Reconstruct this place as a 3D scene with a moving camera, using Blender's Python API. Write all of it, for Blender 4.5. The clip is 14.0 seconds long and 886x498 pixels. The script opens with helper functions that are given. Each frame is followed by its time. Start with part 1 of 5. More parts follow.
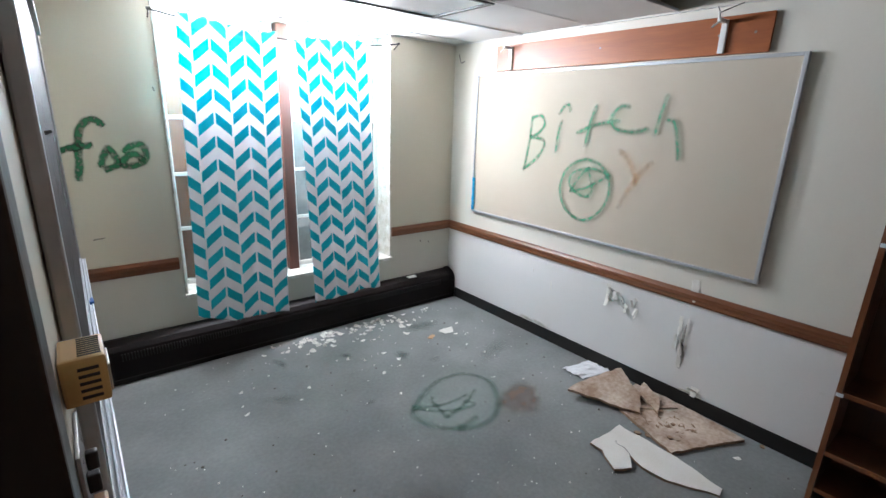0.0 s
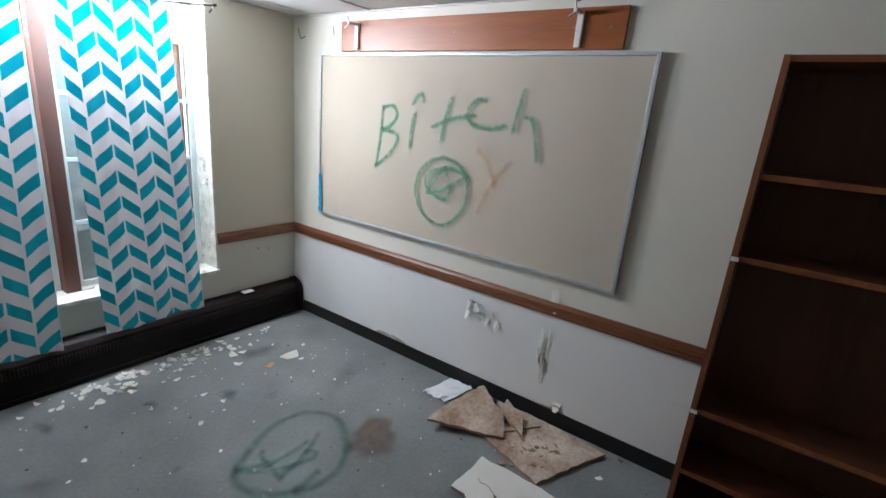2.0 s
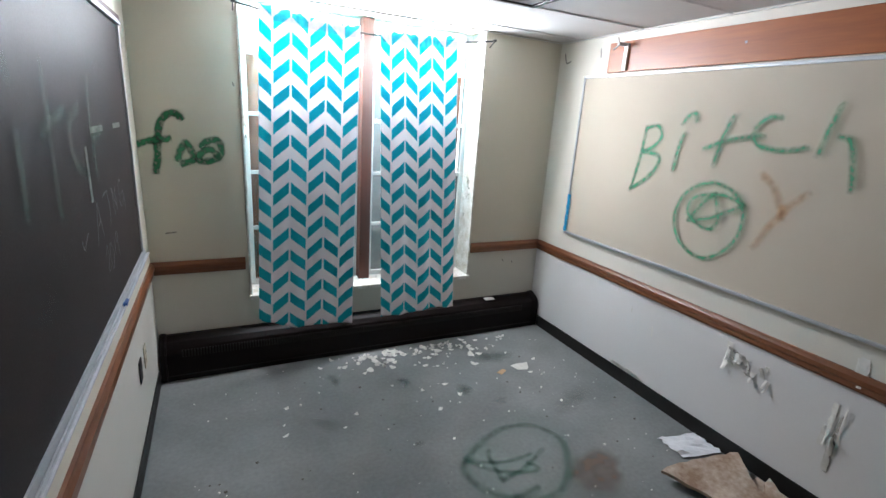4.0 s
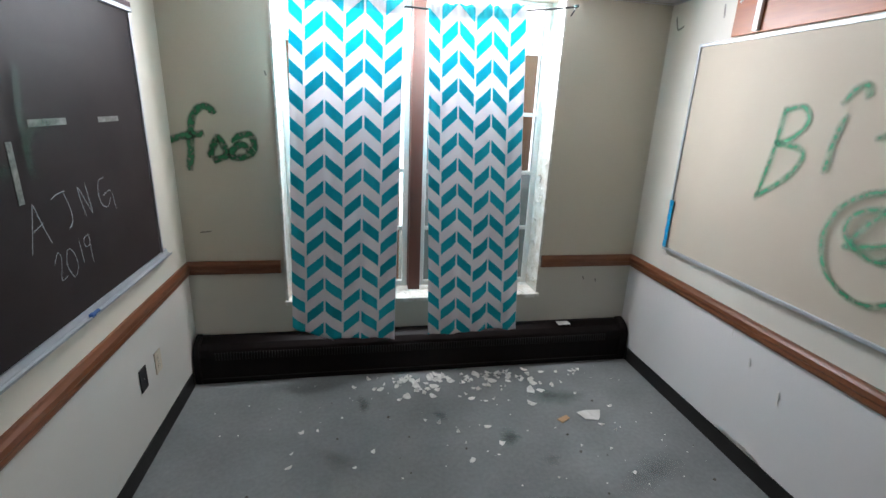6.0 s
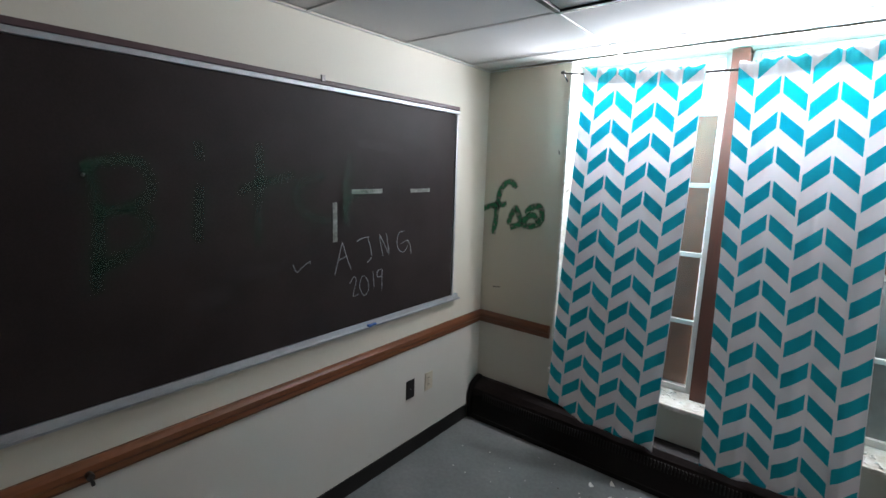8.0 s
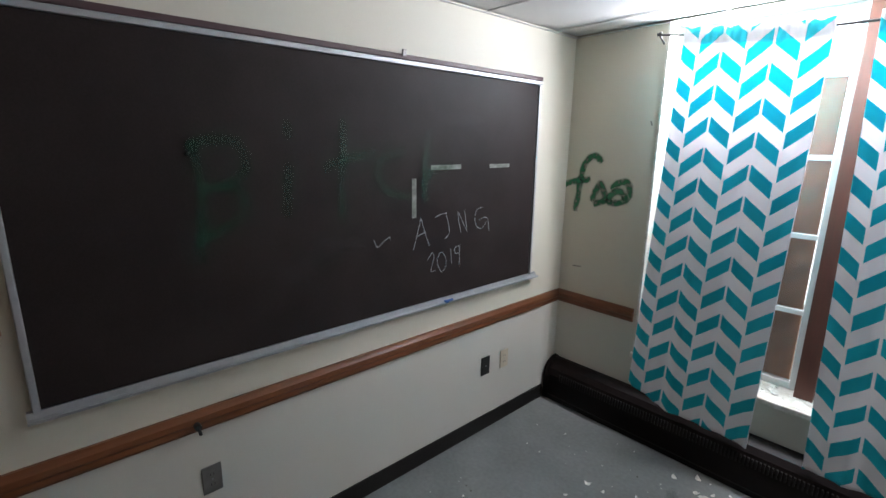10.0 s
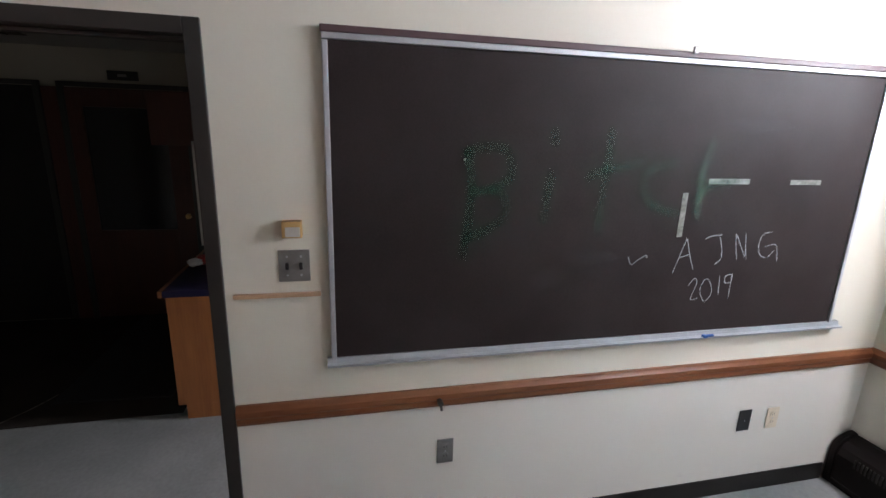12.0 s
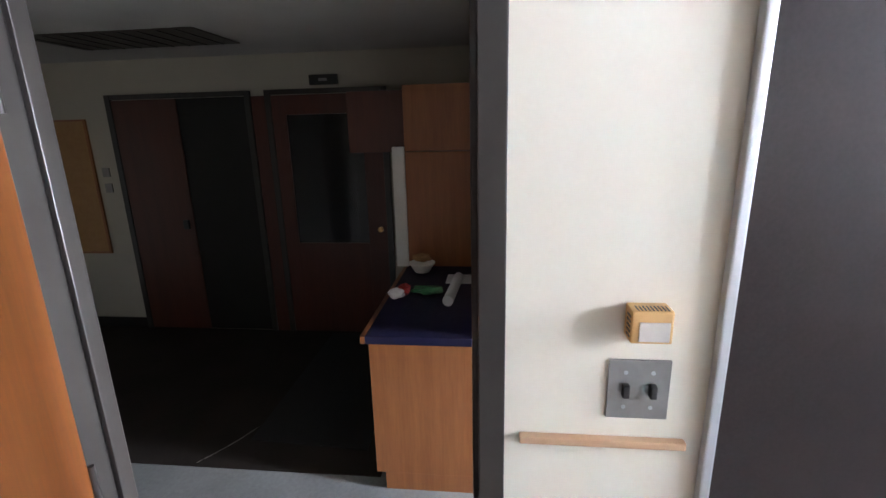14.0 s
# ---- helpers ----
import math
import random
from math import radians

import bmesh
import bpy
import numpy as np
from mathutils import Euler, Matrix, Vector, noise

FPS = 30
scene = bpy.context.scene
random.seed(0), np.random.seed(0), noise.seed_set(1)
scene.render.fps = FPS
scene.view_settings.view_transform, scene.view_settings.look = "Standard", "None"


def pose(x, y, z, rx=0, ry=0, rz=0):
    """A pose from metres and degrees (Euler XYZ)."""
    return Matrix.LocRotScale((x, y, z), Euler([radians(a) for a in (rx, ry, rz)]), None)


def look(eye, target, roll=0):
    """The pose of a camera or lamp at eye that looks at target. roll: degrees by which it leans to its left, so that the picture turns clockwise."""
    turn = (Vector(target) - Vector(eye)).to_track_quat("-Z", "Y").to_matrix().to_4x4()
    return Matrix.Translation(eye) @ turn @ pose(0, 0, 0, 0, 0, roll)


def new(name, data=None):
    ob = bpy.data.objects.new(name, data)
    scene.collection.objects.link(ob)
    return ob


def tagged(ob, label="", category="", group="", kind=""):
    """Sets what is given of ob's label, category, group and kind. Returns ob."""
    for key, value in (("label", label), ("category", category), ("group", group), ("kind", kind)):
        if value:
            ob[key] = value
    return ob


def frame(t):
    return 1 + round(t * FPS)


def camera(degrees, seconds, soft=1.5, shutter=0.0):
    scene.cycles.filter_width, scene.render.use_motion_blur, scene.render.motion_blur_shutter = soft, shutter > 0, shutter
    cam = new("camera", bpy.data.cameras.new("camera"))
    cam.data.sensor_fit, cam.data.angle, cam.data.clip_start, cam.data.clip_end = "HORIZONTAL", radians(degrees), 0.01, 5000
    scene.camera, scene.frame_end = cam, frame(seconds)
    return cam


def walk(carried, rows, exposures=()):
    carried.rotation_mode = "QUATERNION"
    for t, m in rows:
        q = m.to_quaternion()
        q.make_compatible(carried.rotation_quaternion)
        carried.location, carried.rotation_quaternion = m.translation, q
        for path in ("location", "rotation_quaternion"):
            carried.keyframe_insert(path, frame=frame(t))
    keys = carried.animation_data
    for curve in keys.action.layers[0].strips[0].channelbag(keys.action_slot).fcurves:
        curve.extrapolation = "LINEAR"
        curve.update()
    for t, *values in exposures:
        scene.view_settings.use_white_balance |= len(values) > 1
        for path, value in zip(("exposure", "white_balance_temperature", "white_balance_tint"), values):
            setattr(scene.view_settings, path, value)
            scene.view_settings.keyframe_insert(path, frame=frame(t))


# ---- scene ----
cam = camera(87.3, 14.0)
PATH = [
    (0, (0.044, -3.543, 1.78), (1.255, -2.048, 1.233), 1.9),
    (0.5, (0.172, -3.423, 1.81), (1.564, -2.067, 1.333), 3.2),
    (1, (0.363, -3.368, 1.82), (1.87, -2.122, 1.396), 4.6),
    (1.5, (0.456, -3.322, 1.794), (2.024, -2.166, 1.344), 5.3),
    (2, (0.503, -3.304, 1.775), (2.085, -2.211, 1.226), 5.0),
    (2.5, (0.505, -3.302, 1.77), (2.064, -2.19, 1.192), 4.8),
    (3, (0.507, -3.309, 1.777), (1.897, -1.986, 1.212), 4.1),
    (3.5, (0.417, -3.304, 1.762), (1.305, -1.59, 1.242), 4.3),
    (3.7, (0.41, -3.3, 1.769), (1.274, -1.576, 1.237), 4.0),
    (5.8, (0.908, -2.915, 1.758), (1.382, -1.067, 1.155), 2.4),
    (6, (1.03, -2.912, 1.752), (1.39, -1.034, 1.165), 2.4),
    (6.5, (1.29, -2.848, 1.773), (1.223, -0.919, 1.247), 2.0),
    (7, (1.426, -2.743, 1.788), (0.881, -0.864, 1.37), 1.4),
    (7.5, (1.691, -2.679, 1.773), (0.796, -0.925, 1.425), 2.2),
    (8, (1.797, -2.707, 1.769), (0.569, -1.165, 1.431), 1.6),
    (8.5, (1.75, -2.762, 1.78), (0.288, -1.443, 1.432), 1.8),
    (8.7, (1.767, -2.774, 1.765), (0.307, -1.452, 1.418), 2.1),
    (10.8, (1.765, -2.656, 1.793), (0.317, -1.386, 1.254), -0.4),
    (11, (1.752, -2.686, 1.814), (0.159, -1.584, 1.317), 0.0),
    (11.5, (1.713, -2.729, 1.821), (-0.065, -1.946, 1.346), 1.4),
    (12, (1.697, -2.726, 1.822), (-0.193, -2.295, 1.33), 1.7),
    (12.5, (1.621, -2.877, 1.824), (-0.304, -2.813, 1.285), 0.9),
    (13, (1.44, -3.069, 1.82), (-0.487, -3.136, 1.291), 0.4),
    (13.5, (1.197, -3.158, 1.798), (-0.729, -3.279, 1.27), -0.6),
    (14, (0.795, -3.156, 1.806), (-1.128, -3.37, 1.301), -1.4),
]
walk(cam, [(t, look(eye, target, roll)) for t, eye, target, roll in PATH], [
    (0, 0.3, 6200, 10), (1.0, -0.04, 6200, 10), (2.0, -0.17, 6180, 10), (3.0, -0.04, 6200, 10), (3.5, -0.1, 6250, 10), (6.0, -0.5, 6350, 10), (7.0, -0.55, 6400, 10), (8.5, -0.92, 6350, 10),
    (11, -0.15, 6450, 14), (11.5, -0.03, 6600, 17), (12, 0.35, 6450, 17), (12.5, 0.87, 6300, 15), (13, 1.5, 6150, 15), (13.5, 1.75, 6050, 15), (14, 1.9, 6050, 15)])

# ---- world, sun, lights ----
world = bpy.data.worlds.new("sky_world")
scene.world = world
world.use_nodes = True
wn = world.node_tree.nodes
sky = wn.new("ShaderNodeTexSky")
sky.sky_type, sky.sun_disc, sky.sun_elevation, sky.sun_rotation = "NISHITA", False, radians(50), radians(20)
wn["Background"].inputs["Strength"].default_value = 0.15
world.node_tree.links.new(sky.outputs["Color"], wn["Background"].inputs["Color"])
sun_data = bpy.data.lights.new("sun", "SUN")
sun_data.energy, sun_data.angle, sun_data.color = 1.2, radians(12), (1.0, 0.96, 0.9)
sun = new("sun", sun_data)
sun.matrix_basis = look((1.5, 6, 8), (0.2, 0, 0))
SKY_LIGHT = 205.0
lamp_data = bpy.data.lights.new("window_daylight", "AREA")
lamp_data.shape, lamp_data.size, lamp_data.size_y = "RECTANGLE", 0.74, 0.30
lamp_data.energy, lamp_data.color, lamp_data.spread = SKY_LIGHT / 2, (0.915, 0.93, 1.0), radians(168)
for x in (0.98, 1.855):
    lamp = new("window_daylight", lamp_data)
    lamp.matrix_basis = look((x, 0.15, 2.245), (x, -1.0, 1.9))
passage_data = bpy.data.lights.new("passage_daylight", "AREA")
passage_data.shape, passage_data.size, passage_data.size_y = "RECTANGLE", 0.60, 0.8
passage_data.energy, passage_data.color, passage_data.spread = 18.5, (0.94, 0.95, 1.0), radians(70)
passage_lamp = new("passage_daylight", passage_data)
passage_lamp.matrix_basis = look((-0.64, 0.12, 1.35), (-0.5, -3.6, 0.0))

# ---- materials ----
def mat(name, c1, c2=None, rough=0.6, metal=0.0, scale=6.0, fine=60.0, bump=0.1, spec=0.5, stretch=(1, 1, 1), contrast=0.25, dist=0.002, per_object=0.0):
    m = bpy.data.materials.new(name)
    m.use_nodes = True
    nt = m.node_tree
    n, l = nt.nodes, nt.links
    b = n["Principled BSDF"]
    c2 = c2 or tuple(v * 0.82 for v in c1)
    tc = n.new("ShaderNodeNewGeometry")
    mp = n.new("ShaderNodeMapping")
    mp.inputs["Scale"].default_value = stretch
    l.new(tc.outputs["Position"], mp.inputs["Vector"])
    big, small = n.new("ShaderNodeTexNoise"), n.new("ShaderNodeTexNoise")
    big.inputs["Scale"].default_value, big.inputs["Detail"].default_value = scale, 6
    small.inputs["Scale"].default_value, small.inputs["Detail"].default_value = fine, 4
    for t in (big, small):
        l.new(mp.outputs["Vector"], t.inputs["Vector"])
    mixv = n.new("ShaderNodeMix")
    mixv.inputs["Factor"].default_value = 0.35
    l.new(big.outputs["Fac"], mixv.inputs["A"])
    l.new(small.outputs["Fac"], mixv.inputs["B"])
    ramp = n.new("ShaderNodeMapRange")
    ramp.inputs["From Min"].default_value, ramp.inputs["From Max"].default_value = 0.5 - contrast, 0.5 + contrast
    l.new(mixv.outputs["Result"], ramp.inputs["Value"])
    col = n.new("ShaderNodeMix")
    col.data_type = "RGBA"
    col.inputs["A"].default_value, col.inputs["B"].default_value = (*c2, 1), (*c1, 1)
    l.new(ramp.outputs["Result"], col.inputs["Factor"])
    out = col.outputs["Result"]
    if per_object:
        info, hsv, mr = n.new("ShaderNodeObjectInfo"), n.new("ShaderNodeHueSaturation"), n.new("ShaderNodeMapRange")
        mr.inputs["To Min"].default_value, mr.inputs["To Max"].default_value = 1 - per_object, 1 + per_object
        l.new(info.outputs["Random"], mr.inputs["Value"])
        l.new(mr.outputs["Result"], hsv.inputs["Value"])
        l.new(out, hsv.inputs["Color"])
        out = hsv.outputs["Color"]
    l.new(out, b.inputs["Base Color"])
    rr = n.new("ShaderNodeMapRange")
    rr.inputs["To Min"].default_value, rr.inputs["To Max"].default_value = max(rough - 0.08, 0.02), min(rough + 0.08, 1)
    l.new(small.outputs["Fac"], rr.inputs["Value"])
    l.new(rr.outputs["Result"], b.inputs["Roughness"])
    b.inputs["Metallic"].default_value, b.inputs["Specular IOR Level"].default_value = metal, spec
    if bump:
        bp = n.new("ShaderNodeBump")
        bp.inputs["Strength"].default_value, bp.inputs["Distance"].default_value = bump, dist
        l.new(mixv.outputs["Result"], bp.inputs["Height"])
        l.new(bp.outputs["Normal"], b.inputs["Normal"])
    return m


def painted_wall(name, upper, lower, split=0.74):
    """Two-tone wall paint that changes at the chair rail, with scuffs."""
    m = mat(name, upper, tuple(v * 0.93 for v in upper), rough=0.55, scale=1.6, fine=90, bump=0.12)
    n, l = m.node_tree.nodes, m.node_tree.links
    b = n["Principled BSDF"]
    old = b.inputs["Base Color"].links[0].from_socket
    geo, sep, step = n.new("ShaderNodeNewGeometry"), n.new("ShaderNodeSeparateXYZ"), n.new("ShaderNodeMath")
    step.operation, step.inputs[1].default_value = "LESS_THAN", split
    l.new(geo.outputs["Position"], sep.inputs["Vector"])
    l.new(sep.outputs["Z"], step.inputs[0])
    mx = n.new("ShaderNodeMix")
    mx.data_type, mx.blend_type = "RGBA", "MULTIPLY"
    mx.inputs["B"].default_value = (*[lo / up for lo, up in zip(lower, upper)], 1)
    l.new(step.outputs["Value"], mx.inputs["Factor"])
    l.new(old, mx.inputs["A"])
    # sparse grey scuffs
    sc = n.new("ShaderNodeTexNoise")
    sc.inputs["Scale"].default_value, sc.inputs["Detail"].default_value, sc.inputs["Roughness"].default_value = 3.1, 9, 0.7
    l.new(geo.outputs["Position"], sc.inputs["Vector"])
    sr = n.new("ShaderNodeMapRange")
    sr.inputs["From Min"].default_value, sr.inputs["From Max"].default_value, sr.inputs["To Max"].default_value = 0.66, 0.78, 0.35
    l.new(sc.outputs["Fac"], sr.inputs["Value"])
    m2 = n.new("ShaderNodeMix")
    m2.data_type = "RGBA"
    m2.inputs["B"].default_value = (0.42, 0.38, 0.31, 1)
    l.new(sr.outputs["Result"], m2.inputs["Factor"])
    l.new(mx.outputs["Result"], m2.inputs["A"])
    l.new(m2.outputs["Result"], b.inputs["Base Color"])
    return m


def wood(name, c1, c2, axis="z", rough=0.4, scale=9.0, contrast=0.2, **kw):
    st = {"x": (0.08, 1, 1), "y": (1, 0.08, 1), "z": (1, 1, 0.08)}[axis]
    return mat(name, c1, c2, rough=rough, scale=scale, fine=90, bump=0.08, stretch=st, contrast=contrast, **kw)


def spray_paint(name, color, strength=0.85, soft=0.5, rough=0.6, grain=40.0):
    """Paint or chalk laid on a surface: solid in the middle of a stroke, thinning to its sides."""
    m = bpy.data.materials.new(name)
    m.use_nodes = True
    n, l = m.node_tree.nodes, m.node_tree.links
    b, out = n["Principled BSDF"], n["Material Output"]
    b.inputs["Base Color"].default_value, b.inputs["Roughness"].default_value = (*color, 1), rough
    uv, sep = n.new("ShaderNodeUVMap"), n.new("ShaderNodeSeparateXYZ")
    l.new(uv.outputs["UV"], sep.inputs["Vector"])
    edge = n.new("ShaderNodeMapRange")
    edge.interpolation_type = "SMOOTHSTEP"
    edge.inputs["From Max"].default_value, edge.inputs["To Max"].default_value = soft, strength
    l.new(sep.outputs["X"], edge.inputs["Value"])
    geo, nz = n.new("ShaderNodeNewGeometry"), n.new("ShaderNodeTexNoise")
    nz.inputs["Scale"].default_value, nz.inputs["Detail"].default_value = grain, 5
    l.new(geo.outputs["Position"], nz.inputs["Vector"])
    nr = n.new("ShaderNodeMapRange")
    nr.inputs["From Min"].default_value, nr.inputs["From Max"].default_value, nr.inputs["To Min"].default_value = 0.3, 0.6, 0.45
    l.new(nz.outputs["Fac"], nr.inputs["Value"])
    mul = n.new("ShaderNodeMath")
    mul.operation = "MULTIPLY"
    l.new(edge.outputs["Result"], mul.inputs[0])
    l.new(nr.outputs["Result"], mul.inputs[1])
    tr, mx = n.new("ShaderNodeBsdfTransparent"), n.new("ShaderNodeMixShader")
    l.new(mul.outputs["Value"], mx.inputs["Fac"])
    l.new(tr.outputs["BSDF"], mx.inputs[1])
    l.new(b.outputs["BSDF"], mx.inputs[2])
    l.new(mx.outputs["Shader"], out.inputs["Surface"])
    return m


def curtain_cloth(name, through_light):
    """White cotton printed with teal arrow stripes, letting light through."""
    m = bpy.data.materials.new(name)
    m.use_nodes = True
    n, l = m.node_tree.nodes, m.node_tree.links

    def f(op, a, b=None):
        nd = n.new("ShaderNodeMath")
        nd.operation = op
        for i, v in enumerate((a, b)):
            if v is None:
                continue
            if isinstance(v, (int, float)):
                nd.inputs[i].default_value = v
            else:
                l.new(v, nd.inputs[i])
        return nd.outputs["Value"]
    uv, sep = n.new("ShaderNodeUVMap"), n.new("ShaderNodeSeparateXYZ")
    l.new(uv.outputs["UV"], sep.inputs["Vector"])
    u, v = sep.outputs["X"], sep.outputs["Y"]           # u in columns, v in stripe periods
    pair = f("FLOOR", f("DIVIDE", u, 2))
    within = f("SUBTRACT", u, f("MULTIPLY", pair, 2))   # 0..2
    tent = f("SUBTRACT", 1, f("ABSOLUTE", f("SUBTRACT", within, 1)))
    ph = f("FRACT", f("ADD", f("ADD", v, f("MULTIPLY", tent, 0.63)), f("MULTIPLY", pair, 0.5)))
    stripe = f("LESS_THAN", f("FRACT", f("SUBTRACT", ph, 0.13)), 0.485)
    gap = f("LESS_THAN", f("ABSOLUTE", f("SUBTRACT", tent, 0.5)), 0.447)
    fac = f("MULTIPLY", stripe, gap)
    col = n.new("ShaderNodeMix")
    col.data_type = "RGBA"
    col.inputs["A"].default_value, col.inputs["B"].default_value = (0.86, 0.85, 0.87, 1), (0.012, 0.47, 0.57, 1)
    l.new(fac, col.inputs["Factor"])
    nz, bp = n.new("ShaderNodeTexNoise"), n.new("ShaderNodeBump")
    nz.inputs["Scale"].default_value = 260
    bp.inputs["Strength"].default_value, bp.inputs["Distance"].default_value = 0.15, 0.001
    l.new(nz.outputs["Fac"], bp.inputs["Height"])
    b, out = n["Principled BSDF"], n["Material Output"]
    l.new(col.outputs["Result"], b.inputs["Base Color"])
    l.new(bp.outputs["Normal"], b.inputs["Normal"])
    b.inputs["Roughness"].default_value = 0.85
    tl, mx = n.new("ShaderNodeBsdfTranslucent"), n.new("ShaderNodeMixShader")
    l.new(col.outputs["Result"], tl.inputs["Color"])
    mx.inputs["Fac"].default_value = through_light
    l.new(b.outputs["BSDF"], mx.inputs[1])
    l.new(tl.outputs["BSDF"], mx.inputs[2])
    l.new(mx.outputs["Shader"], out.inputs["Surface"])
    return m


def glass(name, dirt, tint):
    """Window glass with a film of dirt."""
    m = bpy.data.materials.new(name)
    m.use_nodes = True
    n, l = m.node_tree.nodes, m.node_tree.links
    out = n["Material Output"]
    b = n["Principled BSDF"]
    b.inputs["Base Color"].default_value, b.inputs["Roughness"].default_value = (*tint, 1), 0.3
    geo, nz, mr = n.new("ShaderNodeNewGeometry"), n.new("ShaderNodeTexNoise"), n.new("ShaderNodeMapRange")
    nz.inputs["Scale"].default_value, nz.inputs["Detail"].default_value = 7, 8
    l.new(geo.outputs["Position"], nz.inputs["Vector"])
    mr.inputs["From Min"].default_value, mr.inputs["From Max"].default_value = 0.3, 0.7
    mr.inputs["To Min"].default_value, mr.inputs["To Max"].default_value = dirt * 0.75, min(dirt * 1.2, 1)
    l.new(nz.outputs["Fac"], mr.inputs["Value"])
    tr, gl, mx, mx2 = n.new("ShaderNodeBsdfTransparent"), n.new("ShaderNodeBsdfGlossy"), n.new("ShaderNodeMixShader"), n.new("ShaderNodeMixShader")
    gl.inputs["Roughness"].default_value = 0.04
    fr = n.new("ShaderNodeFresnel")
    fr.inputs["IOR"].default_value = 1.4
    l.new(fr.outputs["Fac"], mx.inputs["Fac"])
    l.new(tr.outputs["BSDF"], mx.inputs[1])
    l.new(gl.outputs["BSDF"], mx.inputs[2])
    l.new(mr.outputs["Result"], mx2.inputs["Fac"])
    l.new(mx.outputs["Shader"], mx2.inputs[1])
    l.new(b.outputs["BSDF"], mx2.inputs[2])
    l.new(mx2.outputs["Shader"], out.inputs["Surface"])
    return m


CREAM = painted_wall("cream_wall_paint", (0.70, 0.665, 0.565), (0.68, 0.66, 0.60))
EAST_PAINT = painted_wall("white_wall_paint", (0.68, 0.65, 0.57), (0.72, 0.71, 0.69))
# cream paint darkened: the adjoining room's dimness is put into this colour
DIMMED_HALL_PAINT = painted_wall("dimmed_hall_paint", (0.44, 0.41, 0.335), (0.42, 0.40, 0.34))
# ceiling tile toned down, painting in the low light of the hall
DIMMED_HALL_TILE = mat("dimmed_hall_tile", (0.50, 0.49, 0.46), (0.42, 0.41, 0.39), rough=0.9, scale=3, fine=160, bump=0.25)
NORTH_PAINT = painted_wall("tan_wall_paint", (0.60, 0.56, 0.455), (0.62, 0.595, 0.515))
FLOOR = mat("grey_floor", (0.22, 0.23, 0.226), (0.148, 0.157, 0.154), spec=0.3, rough=0.62, scale=2.2, fine=45, bump=0.1, contrast=0.14)
TILE = mat("ceiling_tile", (0.74, 0.74, 0.73), (0.66, 0.66, 0.65), rough=0.9, scale=3, fine=160, bump=0.25)
TBAR = mat("white_tbar", (0.75, 0.75, 0.74), rough=0.4, scale=5, bump=0)
WHITE_PEEL = mat("peeling_white_paint", (0.78, 0.77, 0.73), (0.52, 0.48, 0.40), rough=0.6, scale=14, fine=70, bump=0.9, dist=0.006, contrast=0.13)
WHITE = mat("white_paint", (0.76, 0.76, 0.73), (0.66, 0.65, 0.61), rough=0.45, scale=12, bump=0.2)
RAILWOOD = wood("chair_rail_wood_y", (0.23, 0.085, 0.033), (0.11, 0.035, 0.014), "y", 0.35)
RAILWOOD_X = wood("chair_rail_wood_x", (0.23, 0.085, 0.033), (0.11, 0.035, 0.014), "x", 0.35)
PLANK = wood("orange_plank", (0.37, 0.105, 0.022), (0.20, 0.048, 0.010), "y", 0.42)
DOORWOOD = wood("door_veneer", (0.25, 0.085, 0.022), (0.135, 0.04, 0.011), "z", 0.42, scale=9, contrast=0.16)
DOOREDGE = wood("door_edge_wood", (0.27, 0.085, 0.035), (0.18, 0.05, 0.02), "z", 0.45)
DARKDOOR = wood("dark_red_door", (0.085, 0.024, 0.014), (0.05, 0.014, 0.008), "z", 0.4)
SHELFWOOD = wood("bookcase_wood", (0.115, 0.037, 0.015), (0.055, 0.017, 0.008), "z", 0.45)
SHELFEDGE = wood("bookcase_edge", (0.25, 0.085, 0.03), (0.13, 0.04, 0.015), "z", 0.4)
OAK = wood("oak_laminate", (0.31, 0.122, 0.04), (0.20, 0.072, 0.023), "z", 0.4, scale=16)
POSTWOOD = wood("brown_mullion", (0.125, 0.04, 0.025), (0.08, 0.026, 0.017), "z", 0.5)
PLY = wood("plywood", (0.40, 0.19, 0.095), (0.27, 0.115, 0.055), "z", 0.7, scale=6)
# rubber trim black; also the painted darkness in the hall door's gap
BLACK_TRIM_AND_GAP = mat("black_rubber_and_gap_shade", (0.014, 0.013, 0.012), spec=0.3, rough=0.5, scale=8, bump=0.1)
HEATER = mat("heater_enamel", (0.010, 0.0065, 0.006), (0.005, 0.0035, 0.0035), spec=0.14, rough=0.42, scale=9, bump=0.08)
FRAMEPAINT = mat("bronze_frame_paint", (0.036, 0.033, 0.030), (0.026, 0.023, 0.021), rough=0.33, scale=10, bump=0.06)
ALU = mat("aluminium", (0.54, 0.56, 0.58), (0.40, 0.42, 0.44), rough=0.5, metal=0.6, scale=12, bump=0.05)
STEEL = mat("brushed_plate", (0.30, 0.295, 0.285), (0.22, 0.215, 0.21), rough=0.38, metal=0.7, scale=20, bump=0.05)
BRASS = mat("worn_brass", (0.62, 0.40, 0.16), (0.45, 0.26, 0.10), rough=0.28, metal=0.95, scale=20, bump=0.05)
CHALK = mat("chalkboard", (0.029, 0.022, 0.0215), (0.020, 0.0145, 0.0145), rough=0.55, spec=0.16, scale=3.2, fine=140, bump=0.05, contrast=0.11)
MAROON = mat("maroon_strip", (0.09, 0.05, 0.055), rough=0.5, scale=10, bump=0.1)
TACK = mat("tackboard_cloth", (0.52, 0.46, 0.37), (0.46, 0.40, 0.315), rough=0.8, scale=2, fine=300, bump=0.3, dist=0.001)
BEIGE = mat("beige_plastic", (0.62, 0.40, 0.16), (0.52, 0.32, 0.12), rough=0.45, scale=12, bump=0.04)
